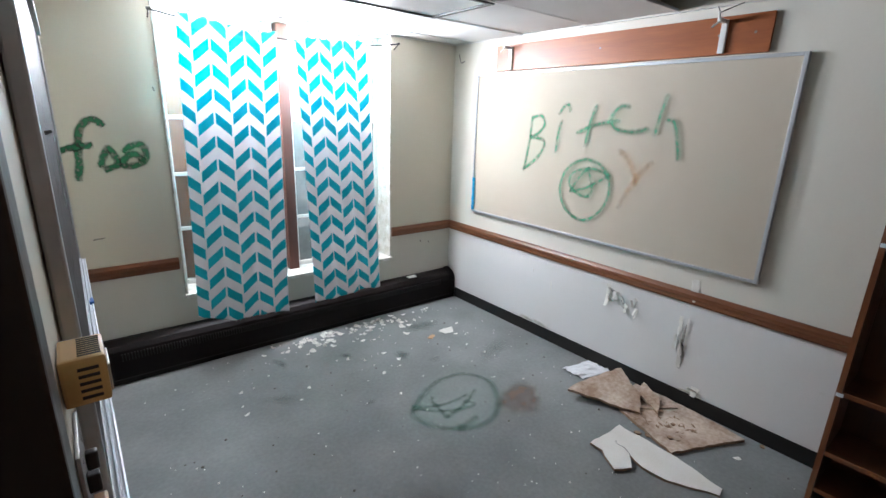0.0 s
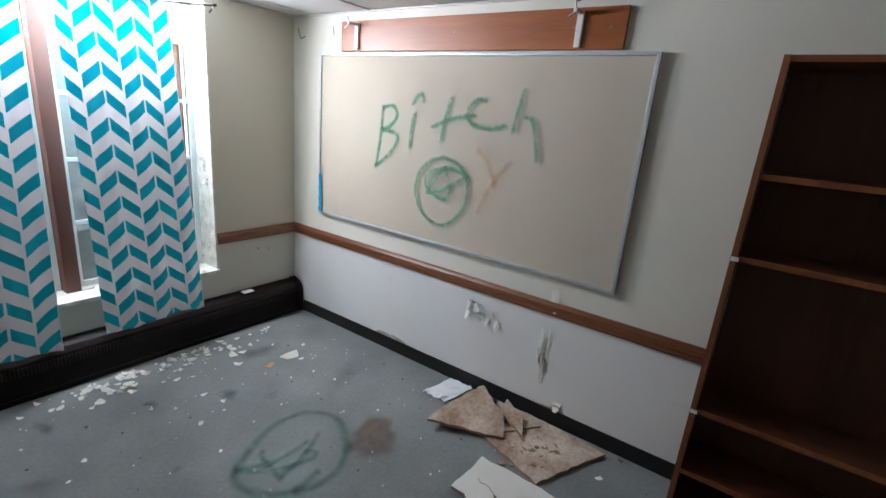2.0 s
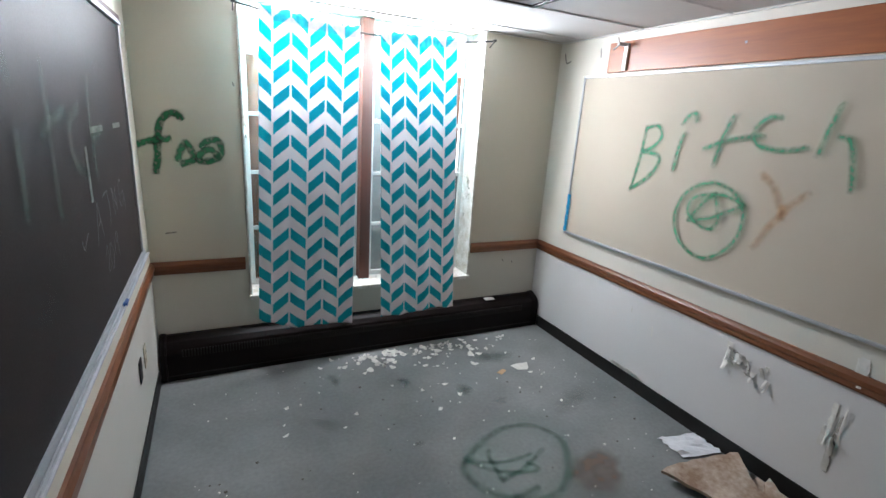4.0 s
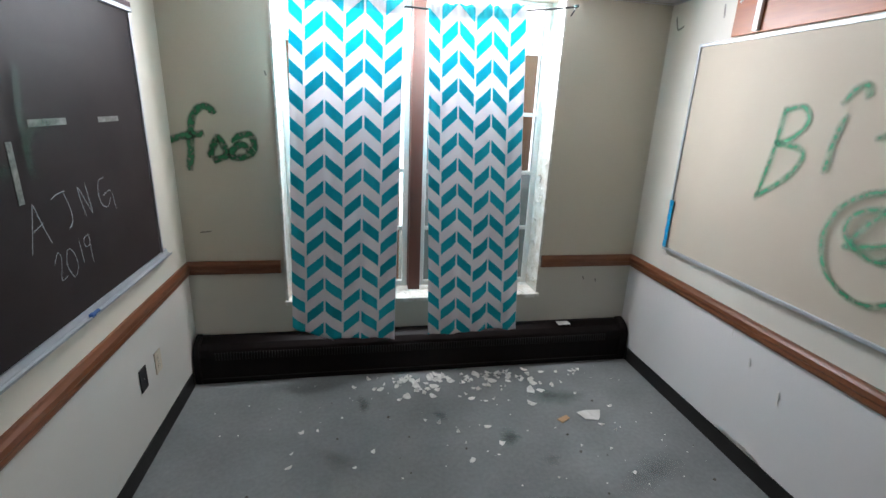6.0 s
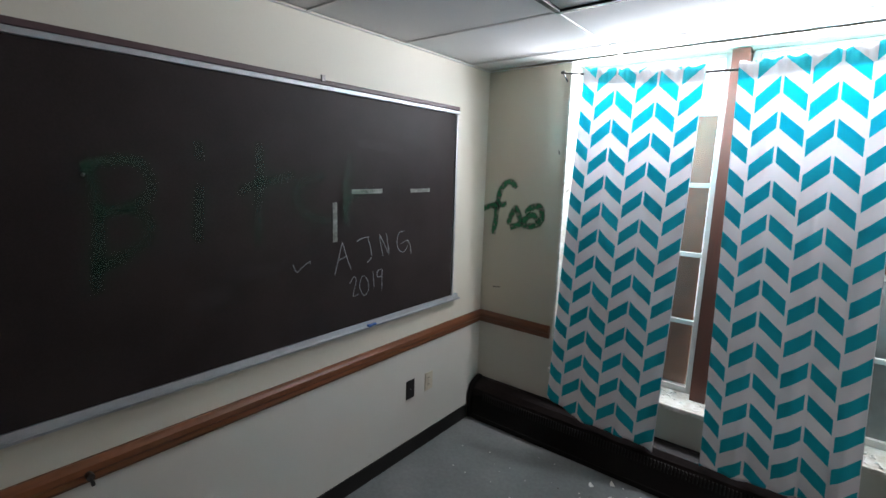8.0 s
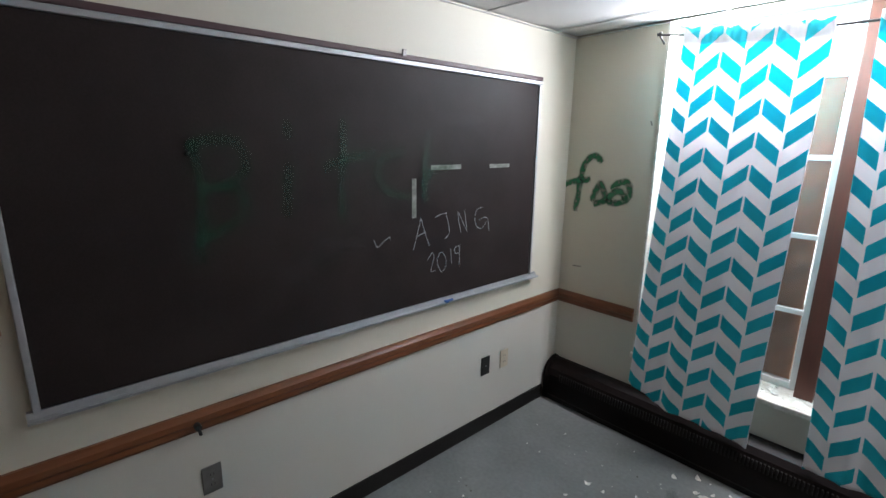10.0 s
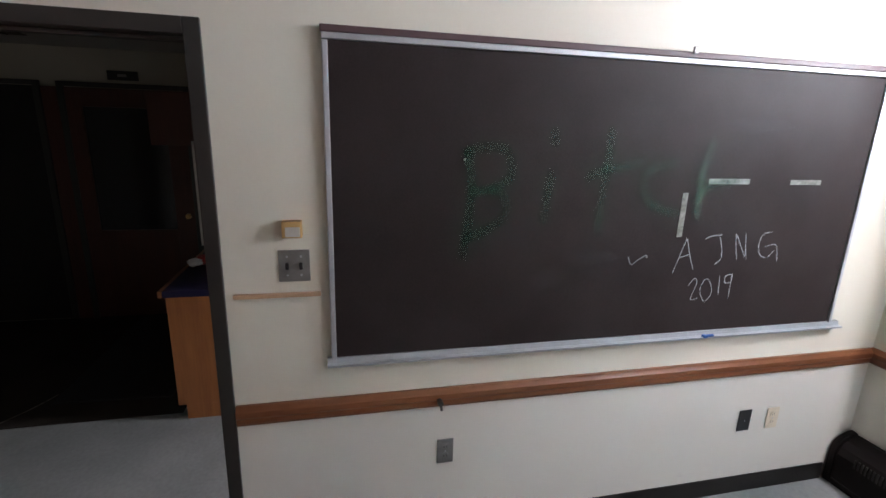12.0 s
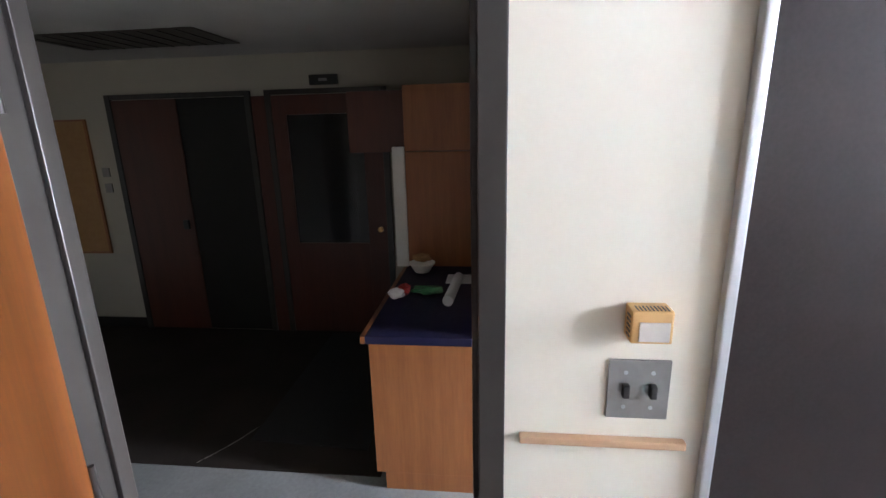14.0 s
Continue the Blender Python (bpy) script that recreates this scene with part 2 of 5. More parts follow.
CREAMPL = mat("cream_plastic", (0.68, 0.60, 0.46), rough=0.4, scale=12, bump=0.03)
SILVER = mat("silver_label", (0.62, 0.60, 0.55), rough=0.35, metal=0.4, scale=12, bump=0)
BLACKPL = mat("black_plastic", (0.02, 0.02, 0.02), rough=0.4, scale=12, bump=0.03)
BLUE = mat("blue_tape", (0.0, 0.30, 0.55), rough=0.5, scale=20, bump=0.1)
BLUEPEN = mat("blue_plastic", (0.02, 0.10, 0.33), rough=0.4, scale=20, bump=0)
FLAKE = mat("paint_flake", (0.80, 0.79, 0.75), (0.62, 0.60, 0.54), rough=0.6, scale=25, bump=0.2, per_object=0.12)
BROWN_TILE = mat("water_stained_tile", (0.60, 0.50, 0.41), (0.27, 0.175, 0.115), rough=0.9, scale=4.5, fine=40, bump=0.5, contrast=0.15)
PALE_TILE = mat("pale_tile", (0.78, 0.77, 0.74), (0.66, 0.62, 0.55), rough=0.9, scale=5, fine=120, bump=0.3)
TILECORE = mat("tile_core", (0.36, 0.24, 0.16), (0.25, 0.16, 0.10), rough=0.95, scale=40, bump=0.5)
PAPER = mat("white_paper", (0.80, 0.82, 0.84), rough=0.7, scale=10, bump=0.05)
MINT = mat("mint_paper", (0.36, 0.66, 0.56), rough=0.7, scale=10, bump=0.05)
TAPE = mat("dull_tape", (0.28, 0.29, 0.265), (0.12, 0.13, 0.115), contrast=0.14, rough=0.35, scale=30, bump=0.1)
DARKVOID = mat("dark_concrete", (0.10, 0.09, 0.07), (0.06, 0.055, 0.045), rough=0.95, scale=4, bump=0.3)
NAVY = mat("navy_laminate", (0.012, 0.012, 0.042), spec=0.3, rough=0.5, scale=10, bump=0.03)
MAT_B = mat("black_mat", (0.014, 0.014, 0.015), rough=0.9, scale=20, fine=200, bump=0.5)
RED = mat("red_print", (0.45, 0.03, 0.03), rough=0.4, scale=20, bump=0.1)
GREEN = mat("green_print", (0.03, 0.16, 0.06), rough=0.4, scale=20, bump=0.1)
CORK = mat("cork", (0.42, 0.25, 0.11), (0.33, 0.18, 0.075), rough=0.9, scale=20, fine=120, bump=0.3)
DARKGLASS = mat("dark_glass", (0.01, 0.01, 0.012), rough=0.06, scale=10, bump=0)
DIFFUSER = mat("prismatic_diffuser", (0.74, 0.75, 0.74), rough=0.35, scale=8, fine=220, bump=0.3)
GROUND = mat("ground_outside", (0.22, 0.22, 0.19), (0.12, 0.13, 0.09), rough=0.95, scale=0.6, bump=0.3)
CURTAIN = curtain_cloth("curtain_cloth", 0.27)
CURTAIN_DOUBLE = curtain_cloth("curtain_hem_cloth", 0.03)
GLASS = glass("window_glass", 0.04, (0.6, 0.6, 0.58))
FROST = glass("dirty_glass", 0.9, (0.19, 0.205, 0.20))
SPRAY = spray_paint("green_spray", (0.03, 0.27, 0.13), 0.85, 1.0)
SPRAY_D = spray_paint("dark_green_spray", (0.015, 0.16, 0.065), 1.0, 0.6)
SPRAY_F = spray_paint("faint_green_spray", (0.012, 0.095, 0.05), 0.5, 0.9, grain=25)
SPRAY_O = spray_paint("orange_spray", (0.62, 0.30, 0.10), 0.45, 1.0)
SPRAY_FL = spray_paint("floor_green_spray", (0.035, 0.18, 0.12), 0.6, 1.0, grain=18)
CHALKLINE = spray_paint("white_chalk", (0.66, 0.70, 0.75), 0.5, 0.9, 0.9, 160)
STAIN_B = spray_paint("brown_stain", (0.19, 0.14, 0.11), 0.7, 0.4, 0.8, 9)
STAIN_G = spray_paint("green_stain", (0.10, 0.16, 0.14), 0.6, 0.9, 0.8, 12)
STAIN_K = spray_paint("dark_stain", (0.13, 0.13, 0.125), 0.4, 1.0, 0.8, 14)
CHALKDUST = spray_paint("chalk_dust", (0.30, 0.30, 0.30), 0.09, 1.0, 0.9, 8)

# ---- building blocks ----
def box(bm, x0, x1, y0, y1, z0, z1, bevel=0.0):
    vs = [bm.verts.new((x, y, z)) for x in (x0, x1) for y in (y0, y1) for z in (z0, z1)]
    fs = [bm.faces.new([vs[i] for i in q]) for q in ((0, 1, 3, 2), (4, 6, 7, 5), (0, 4, 5, 1), (2, 3, 7, 6), (0, 2, 6, 4), (1, 5, 7, 3))]
    if bevel:
        es = list({e for f in fs for e in f.edges})
        bmesh.ops.bevel(bm, geom=es, offset=bevel, segments=2, affect="EDGES", profile=0.6)
    return bm


def boxes(*dims, bevel=0.0):
    bm = bmesh.new()
    for d in dims:
        box(bm, *d, bevel=bevel)
    return bm


def cyl(bm, p, q, r, r2=None, seg=14):
    p, q = Vector(p), Vector(q)
    d = q - p
    m = Matrix.Translation((p + q) / 2) @ d.to_track_quat("Z", "Y").to_matrix().to_4x4()
    bmesh.ops.create_cone(bm, cap_ends=True, segments=seg, radius1=r, radius2=r if r2 is None else r2, depth=d.length, matrix=m)
    return bm


def prism(bm, pts, z0, z1):
    """Upright block over an outline in x, y."""
    lo, hi = [bm.verts.new((x, y, z0)) for x, y in pts], [bm.verts.new((x, y, z1)) for x, y in pts]
    k = len(pts)
    bm.faces.new(hi)
    bm.faces.new(lo[::-1])
    for i in range(k):
        bm.faces.new((lo[i], lo[(i + 1) % k], hi[(i + 1) % k], hi[i]))
    return bm


def extrude_profile(bm, prof, fn, a, b):
    """A bar with the closed profile prof, from a to b; fn(t, u, v) gives the place."""
    A, B = [bm.verts.new(fn(a, u, v)) for u, v in prof], [bm.verts.new(fn(b, u, v)) for u, v in prof]
    k = len(prof)
    bm.faces.new(A)
    bm.faces.new(B[::-1])
    for i in range(k):
        bm.faces.new((A[i], B[i], B[(i + 1) % k], A[(i + 1) % k]))
    bmesh.ops.recalc_face_normals(bm, faces=bm.faces)
    return bm


def mesh_of(name, bm, material, smooth=False):
    bmesh.ops.recalc_face_normals(bm, faces=bm.faces)
    me = bpy.data.meshes.new(name)
    bm.to_mesh(me)
    bm.free()
    me.materials.append(material)
    if smooth:
        for p in me.polygons:
            p.use_smooth = True
    return me


def thing(name, at, label, category, group="", kind=""):
    e = new(name)
    e.empty_display_size = 0.05
    e.matrix_basis = pose(*at)
    return tagged(e, label, category, group, kind)


def part(name, bm, material, parent, label="", smooth=False):
    ob = new(name, mesh_of(name, bm, material, smooth))
    ob.parent = parent
    if parent.type == "EMPTY":
        ob.matrix_parent_inverse = parent.matrix_basis.inverted()
    if label:
        tagged(ob, label)
    return ob


def solid(name, bm, material, label, category, group="", kind="", smooth=False):
    return tagged(new(name, mesh_of(name, bm, material, smooth)), label, category, group, kind)


def structure(name, bm, material, label=""):
    return tagged(new(name, mesh_of(name, bm, material)), label, name.split("_")[0], kind="structure")


def smooth_line(pts, steps=7):
    if len(pts) < 3:
        return [Vector(pts[0]).lerp(Vector(pts[-1]), i / steps) for i in range(steps + 1)]
    P = [Vector(p) for p in pts]
    P = [P[0]] + P + [P[-1]]
    out = []
    for i in range(1, len(P) - 2):
        a, b, c, d = P[i - 1:i + 3]
        for s in range(steps):
            t = s / steps
            out.append(0.5 * (2 * b + (c - a) * t + (2 * a - 5 * b + 4 * c - d) * t * t + (3 * b - a - 3 * c + d) * t ** 3))
    return out + [P[-2]]


def strokes(name, lines, width, place, material, label, category="graffiti", lift=0.0025):
    """Painted lines as thin films on a surface. place(u, v, h) turns the surface's own axes into the world."""
    th = thing(name, place(*lines[0][0], 0), label, category)
    for k, line in enumerate(lines):
        bm = bmesh.new()
        uvl = bm.loops.layers.uv.new("UVMap")
        pts = smooth_line([(u, v) for u, v in line])
        h = lift + 0.0012 * k
        rows = []
        for i, p in enumerate(pts):
            d = (pts[min(i + 1, len(pts) - 1)] - pts[max(i - 1, 0)])
            d = d.normalized() if d.length > 1e-6 else Vector((1, 0))
            nrm = Vector((-d.y, d.x)) * width / 2 * (1 + 0.07 * math.sin(i * 0.9 + k))
            end = 0.35 if i in (0, len(pts) - 1) else 1.0
            if i == 0:
                p = p - d * width * 0.3
            if i == len(pts) - 1:
                p = p + d * width * 0.3
            rows.append(([bm.verts.new(place(*(p + nrm * s), h)) for s in (-1, 0, 1)], end))
        for (r0, e0), (r1, e1) in zip(rows, rows[1:]):
            for j in range(2):
                f = bm.faces.new((r0[j], r0[j + 1], r1[j + 1], r1[j]))
                w = (0.0, 1.0, 0.0)
                for lp, val in zip(f.loops, (w[j] * e0, w[j + 1] * e0, w[j + 1] * e1, w[j] * e1)):
                    lp[uvl].uv = (val, 0)
        part("stroke", bm, material, th)
    return th


def blob(name, cx, cy, rx, ry, place, material, label, turn=0.0, category="stain", lift=0.002, seed=1):
    rnd = random.Random(seed)
    bm = bmesh.new()
    uvl = bm.loops.layers.uv.new("UVMap")
    k = 28
    c, s = math.cos(turn), math.sin(turn)
    ph = [rnd.uniform(0, 6.28) for _ in range(3)]
    mid = bm.verts.new(place(cx, cy, lift))
    ring = []
    for i in range(k):
        a = 2 * math.pi * i / k
        r = 1 + 0.16 * math.sin(2 * a + ph[0]) + 0.12 * math.sin(3 * a + ph[1]) + 0.08 * math.sin(7 * a + ph[2])
        x, y = rx * r * math.cos(a), ry * r * math.sin(a)
        ring.append(bm.verts.new(place(cx + c * x - s * y, cy + s * x + c * y, lift)))
    for i in range(k):
        f = bm.faces.new((mid, ring[i], ring[(i + 1) % k]))
        for lp, v in zip(f.loops, (1, 0, 0)):
            lp[uvl].uv = (v, 0)
    return solid(name, bm, material, label, category)


W, S, H = 2.985, -5.2, 2.416
west = lambda u, v, h: (h, u, v)
east = lambda u, v, h: (W - h, u, v)
north = lambda u, v, h: (u, -h, v)
floor_at = lambda u, v, h: (u, v, h)

# ---- shell of the classroom ----
HX, HY0, HY1 = -3.06, -8.2, -3.1          # adjoining room: far wall, south and north ends
structure("ground", boxes((-120, 120, -120, 160, -0.62, -0.6)), GROUND, "flat dull ground outside the building")
structure("floor", boxes((HX - 0.12, W + 0.15, HY0 - 0.1, 0.32, -0.2, 0.0)), FLOOR, "worn grey painted concrete floor with stains")
structure("wall_west", boxes((-0.09, 0, -3.16, 0, 0, 2.95), (-0.09, 0, S, -4.070, 0, 2.95), (-0.09, 0, -4.070, -3.16, 2.11, 2.95)), CREAM, "cream painted plaster wall with a doorway")
structure("wall_east", boxes((W, W + 0.15, S, 0.3, 0, 2.95)), EAST_PAINT, "cream wall, white and peeling under the chair rail")
structure("wall_south", boxes((-0.13, W + 0.15, S - 0.12, S, 0, 2.95)), CREAM, "plain cream painted wall")
WX0, WX1, WZ0 = 0.567, 2.287, 0.48
structure("wall_north", boxes((-0.13, WX0, 0, 0.3, 0, 2.95), (WX1, W, 0, 0.3, 0, 2.95), (WX0, WX1, 0, 0.3, 0, WZ0), (WX0, WX1, 0, 0.3, 2.406, 2.95)), NORTH_PAINT, "dull tan painted wall round a tall window")
structure("roof_slab", boxes((HX - 0.12, W + 0.15, HY0 - 0.1, 0.4, 2.95, 3.15)), DARKVOID, "dark concrete slab above the ceiling")

glow = bpy.data.materials.new("overcast_sky_glow")
glow.use_nodes = True
glow.node_tree.nodes["Principled BSDF"].inputs["Emission Color"].default_value = (0.93, 0.96, 1.0, 1)
glow.node_tree.nodes["Principled BSDF"].inputs["Emission Strength"].default_value = 4.0
structure("backdrop", boxes((-9, 12, 6.0, 6.05, -0.6, 9)), glow, "bright white overcast sky outside the window")

# suspended ceiling: tiles 1.22 x 0.61 in a grid, one tile missing by the east wall
XL = [0.0, 0.86, 2.10, W]
YL = [0.0, -0.225, -0.83, -1.435, -2.045, -2.65, -3.26, -3.87, -4.48, S]
bm = bmesh.new()
rnd = random.Random(5)
for i in range(3):
    for j in range(len(YL) - 1):
        if (i, j) in ((2, 4), (1, 2)):
            continue
        dz = rnd.uniform(-0.002, 0.003)
        box(bm, XL[i] + 0.004, XL[i + 1] - 0.004, YL[j + 1] + 0.004, YL[j] - 0.004, H + 0.003 + dz, H + 0.018 + dz, bevel=0.003)
structure("ceiling", bm, TILE, "white acoustic ceiling tiles in a grid")
bm = bmesh.new()
for x in XL[1:3]:
    box(bm, x - 0.011, x + 0.011, S, 0, H - 0.002, H + 0.003)
for y in YL[1:-1]:
    box(bm, 0, W, y - 0.011, y + 0.011, H - 0.0045, H - 0.0022)
for b4 in ((0, W, -0.02, 0), (0, W, S, S + 0.02)):
    box(bm, *b4, H - 0.0075, H - 0.005)
for b4 in ((0, 0.02, S + 0.02, -0.02), (W - 0.02, W, S + 0.02, -0.02)):
    box(bm, *b4, H - 0.0075, H - 0.005)
structure("ceiling_grid", bm, TBAR, "white metal ceiling grid bars")
solid("hanger_wire", cyl(bmesh.new(), (2.70, -2.30, 2.43), (2.62, -2.32, 2.95), 0.004, seg=6), BLACKPL, "thin dark wire hanging in the ceiling gap", "wire")

# troffer
tr_ = thing("ceiling_light", (1.48, -1.13, H), "unlit recessed fluorescent ceiling light with white diffuser", "ceiling light")
part("frame", boxes((0.875, 2.085, -0.87, -0.845, H - 0.012, H + 0.03), (0.875, 2.085, -1.42, -1.395, H - 0.012, H + 0.03), (0.875, 0.9, -1.395, -0.87, H - 0.012, H + 0.03), (2.06, 2.085, -1.395, -0.87, H - 0.012, H + 0.03), bevel=0.003), BLACKPL, tr_, "dark frame")
part("diffuser", boxes((0.905, 2.055, -1.39, -0.875, H - 0.004, H + 0.004)), DIFFUSER, tr_, "ribbed white diffuser")
part("housing", boxes((0.88, 2.08, -1.415, -0.85, H + 0.03, H + 0.12)), WHITE, tr_)
# air diffuser
av = thing("ceiling_vent", (1.75, -1.73, H), "square white metal air diffuser in the ceiling", "air vent")
for k, r in enumerate((0.15, 0.115, 0.08, 0.045)):
    bm = bmesh.new()
    zb = H - 0.010 - 0.006 * k
    for sx, sy in ((1, 0), (-1, 0), (0, 1), (0, -1)):
        cx, cy = 1.75 + sx * r, -1.73 + sy * r
        box(bm, cx - (0.012 if sx else r + 0.012), cx + (0.012 if sx else r + 0.012), cy - (0.012 if sy else r - 0.012), cy + (0.012 if sy else r - 0.012), zb - 0.004, zb)
    part("louvre_ring", bm, STEEL if k else TBAR, av)
part("backing", boxes((1.60, 1.90, -1.88, -1.58, H - 0.0085, H - 0.006)), BLACKPL, av, "dark duct behind the rings")

# ---- trims ----
RAILPROF = [(0, 0), (0.012, 0), (0.018, 0.012), (0.018, 0.03), (0.024, 0.04), (0.024, 0.062), (0.016, 0.075), (0.012, 0.085), (0, 0.085)]
RZ = 0.70
def rail(name, fn, a, b, m):
    bm = bmesh.new()
    extrude_profile(bm, RAILPROF, fn, a, b)
    return structure(name, bm, m, "dark-stained moulded wooden chair rail")
rail("trim_west", lambda t, u, v: (u, t, RZ + v), -3.13, -0.025, RAILWOOD)
rail("trim_east", lambda t, u, v: (W - u, t, RZ + v), S, -0.025, RAILWOOD)
rail("trim_north_west", lambda t, u, v: (t, -u, RZ + v), 0.0, 0.55, RAILWOOD_X)
rail("trim_north_east", lambda t, u, v: (t, -u, RZ + v), WX1 + 0.004, W, RAILWOOD_X)
structure("baseboard", boxes((0, 0.008, -3.13, -0.14, 0, 0.1), (0, 0.008, S, -4.101, 0, 0.1), (W - 0.008, W, S, -0.13, 0, 0.1), (0.008, W - 0.008, S, S + 0.008, 0, 0.1), bevel=0.003), BLACK_TRIM_AND_GAP, "black rubber baseboard")
solid("rail_hook", cyl(cyl(bmesh.new(), (0.024, -2.34, 0.735), (0.05, -2.34, 0.735), 0.012), (0.045, -2.34, 0.735), (0.05, -2.335, 0.705), 0.006), BLACKPL, "small black hook screwed to the chair rail", "hook")

# ---- window ----
win = thing("window_1", (1.425, 0.2, WZ0), "tall white-framed wooden window, partly boarded outside", "window", kind="structure")
# peeling reveal boards and sill
part("jamb_lining", boxes((WX0 + 0.002, WX0 + 0.018, -0.012, 0.30, WZ0 + 0.03, 2.404), bevel=0.003), WHITE_PEEL, win, "white peeling jamb lining")
part("jamb_lining", boxes((WX1 - 0.018, WX1 - 0.002, -0.012, 0.30, WZ0 + 0.03, 2.404), bevel=0.003), WHITE_PEEL, win, "white peeling jamb lining")
part("window_sill", boxes((WX0 - 0.004, WX1 + 0.004, -0.03, 0.30, WZ0, WZ0 + 0.03), bevel=0.006), WHITE_PEEL, win, "white sill with flaking paint")
post = part("mullion_post", boxes((1.372, 1.452, 0.11, 0.26, WZ0 + 0.03, 2.404), bevel=0.005), POSTWOOD, win, "reddish brown timber post")
SY = 0.19
ROWS_Z = [0.53, 0.935, 1.33, 1.72, 2.105, 2.40]
for x0, x1, side in ((WX0 + 0.02, 1.370, 0), (1.454, WX1 - 0.02, 1)):
    sash = part("window_frame", boxes((x0, x0 + 0.035, SY, SY + 0.045, 0.512, 2.403), (x1 - 0.035, x1, SY, SY + 0.045, 0.512, 2.403), (x0 + 0.035, x1 - 0.035, SY, SY + 0.045, 0.512, 0.548), (x0 + 0.035, x1 - 0.035, SY, SY + 0.045, 2.385, 2.403), bevel=0.004), WHITE, win)
    xm = (x0 + x1) / 2
    for z in ROWS_Z[1:-1]:
        part("glazing_bar", boxes((x0 + 0.035, x1 - 0.035, SY + 0.005, SY + 0.04, z - 0.013, z + 0.013), bevel=0.004), WHITE, sash)
    part("glazing_bar", boxes((xm - 0.012, xm + 0.012, SY + 0.008, SY + 0.037, 0.548, 2.385), bevel=0.003), WHITE, sash)
    for r in range(5):
        for a, b, c in ((x0 + 0.035, xm - 0.012, 0), (xm + 0.012, x1 - 0.035, 1)):
            frosted = side == 1 and r < 4 and (c == 0 or r < 2)
            z0 = ROWS_Z[r] + 0.0135 if r else 0.549
            z1 = ROWS_Z[r + 1] - (0.0135 if r < 4 else 0.016)
            pane = part("pane", boxes((a, b, SY + 0.02, SY + 0.024, z0, z1)), FROST if frosted else GLASS, sash, "grimy grey pane" if frosted else "")
            pane.visible_shadow = False
pl = thing("plywood_board", (0.97, 0.285, 0.45), "weathered brown plywood sheet boarding the window", "board")
part("sheet", boxes((WX0 - 0.0, 1.318, 0.272, 0.288, 0.45, 2.10), bevel=0.002), PLY, pl)
pr = thing("plywood_board", (2.05, 0.285, 1.33), "weathered brown plywood sheet boarding the window", "board")
part("sheet", boxes((1.85, 2.238, 0.272, 0.288, 1.325, 2.10), bevel=0.002), PLY, pr)
# flakes of paint curling from the reveals and lying on the sill
def flake_mesh(rnd, r, lift):
    """A ragged curled chip of paint."""
    bm = bmesh.new()
    k = rnd.randint(5, 8)
    el = rnd.uniform(0.45, 1)
    bend = rnd.uniform(0.1, 1.0) * lift
    top = []
    for i in range(k):
        a = 2 * math.pi * (i + rnd.uniform(-0.3, 0.3)) / k
        q = r * rnd.uniform(0.6, 1.1)
        x, y = q * math.cos(a), q * el * math.sin(a)
        top.append((x, y, bend * (x / r) ** 2 + 0.0015))
    c1 = bm.verts.new((0, 0, 0.0015))
    c0 = bm.verts.new((0, 0, 0))
    t, b = [bm.verts.new(p) for p in top], [bm.verts.new((p[0], p[1], p[2] - 0.0013)) for p in top]
    for i in range(k):
        j = (i + 1) % k
        bm.faces.new((c1, t[i], t[j]))
        bm.faces.new((c0, b[j], b[i]))
        bm.faces.new((b[i], b[j], t[j], t[i]))
    return bm

rnd = random.Random(11)
bm_all = bmesh.new()
for _ in range(150):
    tmp = flake_mesh(rnd, rnd.uniform(0.006, 0.028), 0.012)
    m4 = pose(rnd.uniform(WX0 + 0.05, WX1 - 0.05), rnd.uniform(-0.01, 0.17), WZ0 + 0.031, rnd.uniform(-8, 8), rnd.uniform(-8, 8), rnd.uniform(0, 360))
    me = bpy.data.meshes.new("tmp")
    tmp.transform(m4)
    tmp.to_mesh(me)
    tmp.free()
    bm_all.from_mesh(me)
    bpy.data.meshes.remove(me)
solid("sill_paint_flakes", bm_all, FLAKE, "curled white paint flakes lying on the window sill", "debris", kind="stuff")
bm_all = bmesh.new()
for _ in range(90):
    tmp = flake_mesh(rnd, rnd.uniform(0.008, 0.03), 0.02)
    sd = rnd.random() < 0.65
    m4 = pose(WX1 - 0.0185 if sd else WX0 + 0.0185, rnd.uniform(0.0, 0.17), rnd.uniform(0.55, 2.3), 0, -90 if sd else 90, 0) @ pose(0, 0, 0, rnd.uniform(-18, 18), rnd.uniform(-18, 18), rnd.uniform(0, 360))
    me = bpy.data.meshes.new("tmp")
    tmp.transform(m4)
    tmp.to_mesh(me)
    tmp.free()
    bm_all.from_mesh(me)
    bpy.data.meshes.remove(me)
solid("reveal_paint_flakes", bm_all, WHITE_PEEL, "paint peeling in flakes from the window reveal", "debris", kind="stuff")

# ---- curtains on their rod ----
RODZ, RODY = 2.335, -0.065
rod = thing("curtain_rod", (1.43, RODY, RODZ), "thin dark bowed metal curtain rod on wall brackets", "curtain rod")
bm = bmesh.new()
sag = lambda x: RODZ - 0.066 + 0.074 * ((x - 1.43) / 0.89) ** 2
xs = [0.545 + i * (2.325 - 0.545) / 10 for i in range(11)]
for a, b in zip(xs, xs[1:]):
    cyl(bm, (a, RODY, sag(a)), (b, RODY, sag(b)), 0.006, seg=10)
part("rod", bm, BLACKPL, rod)
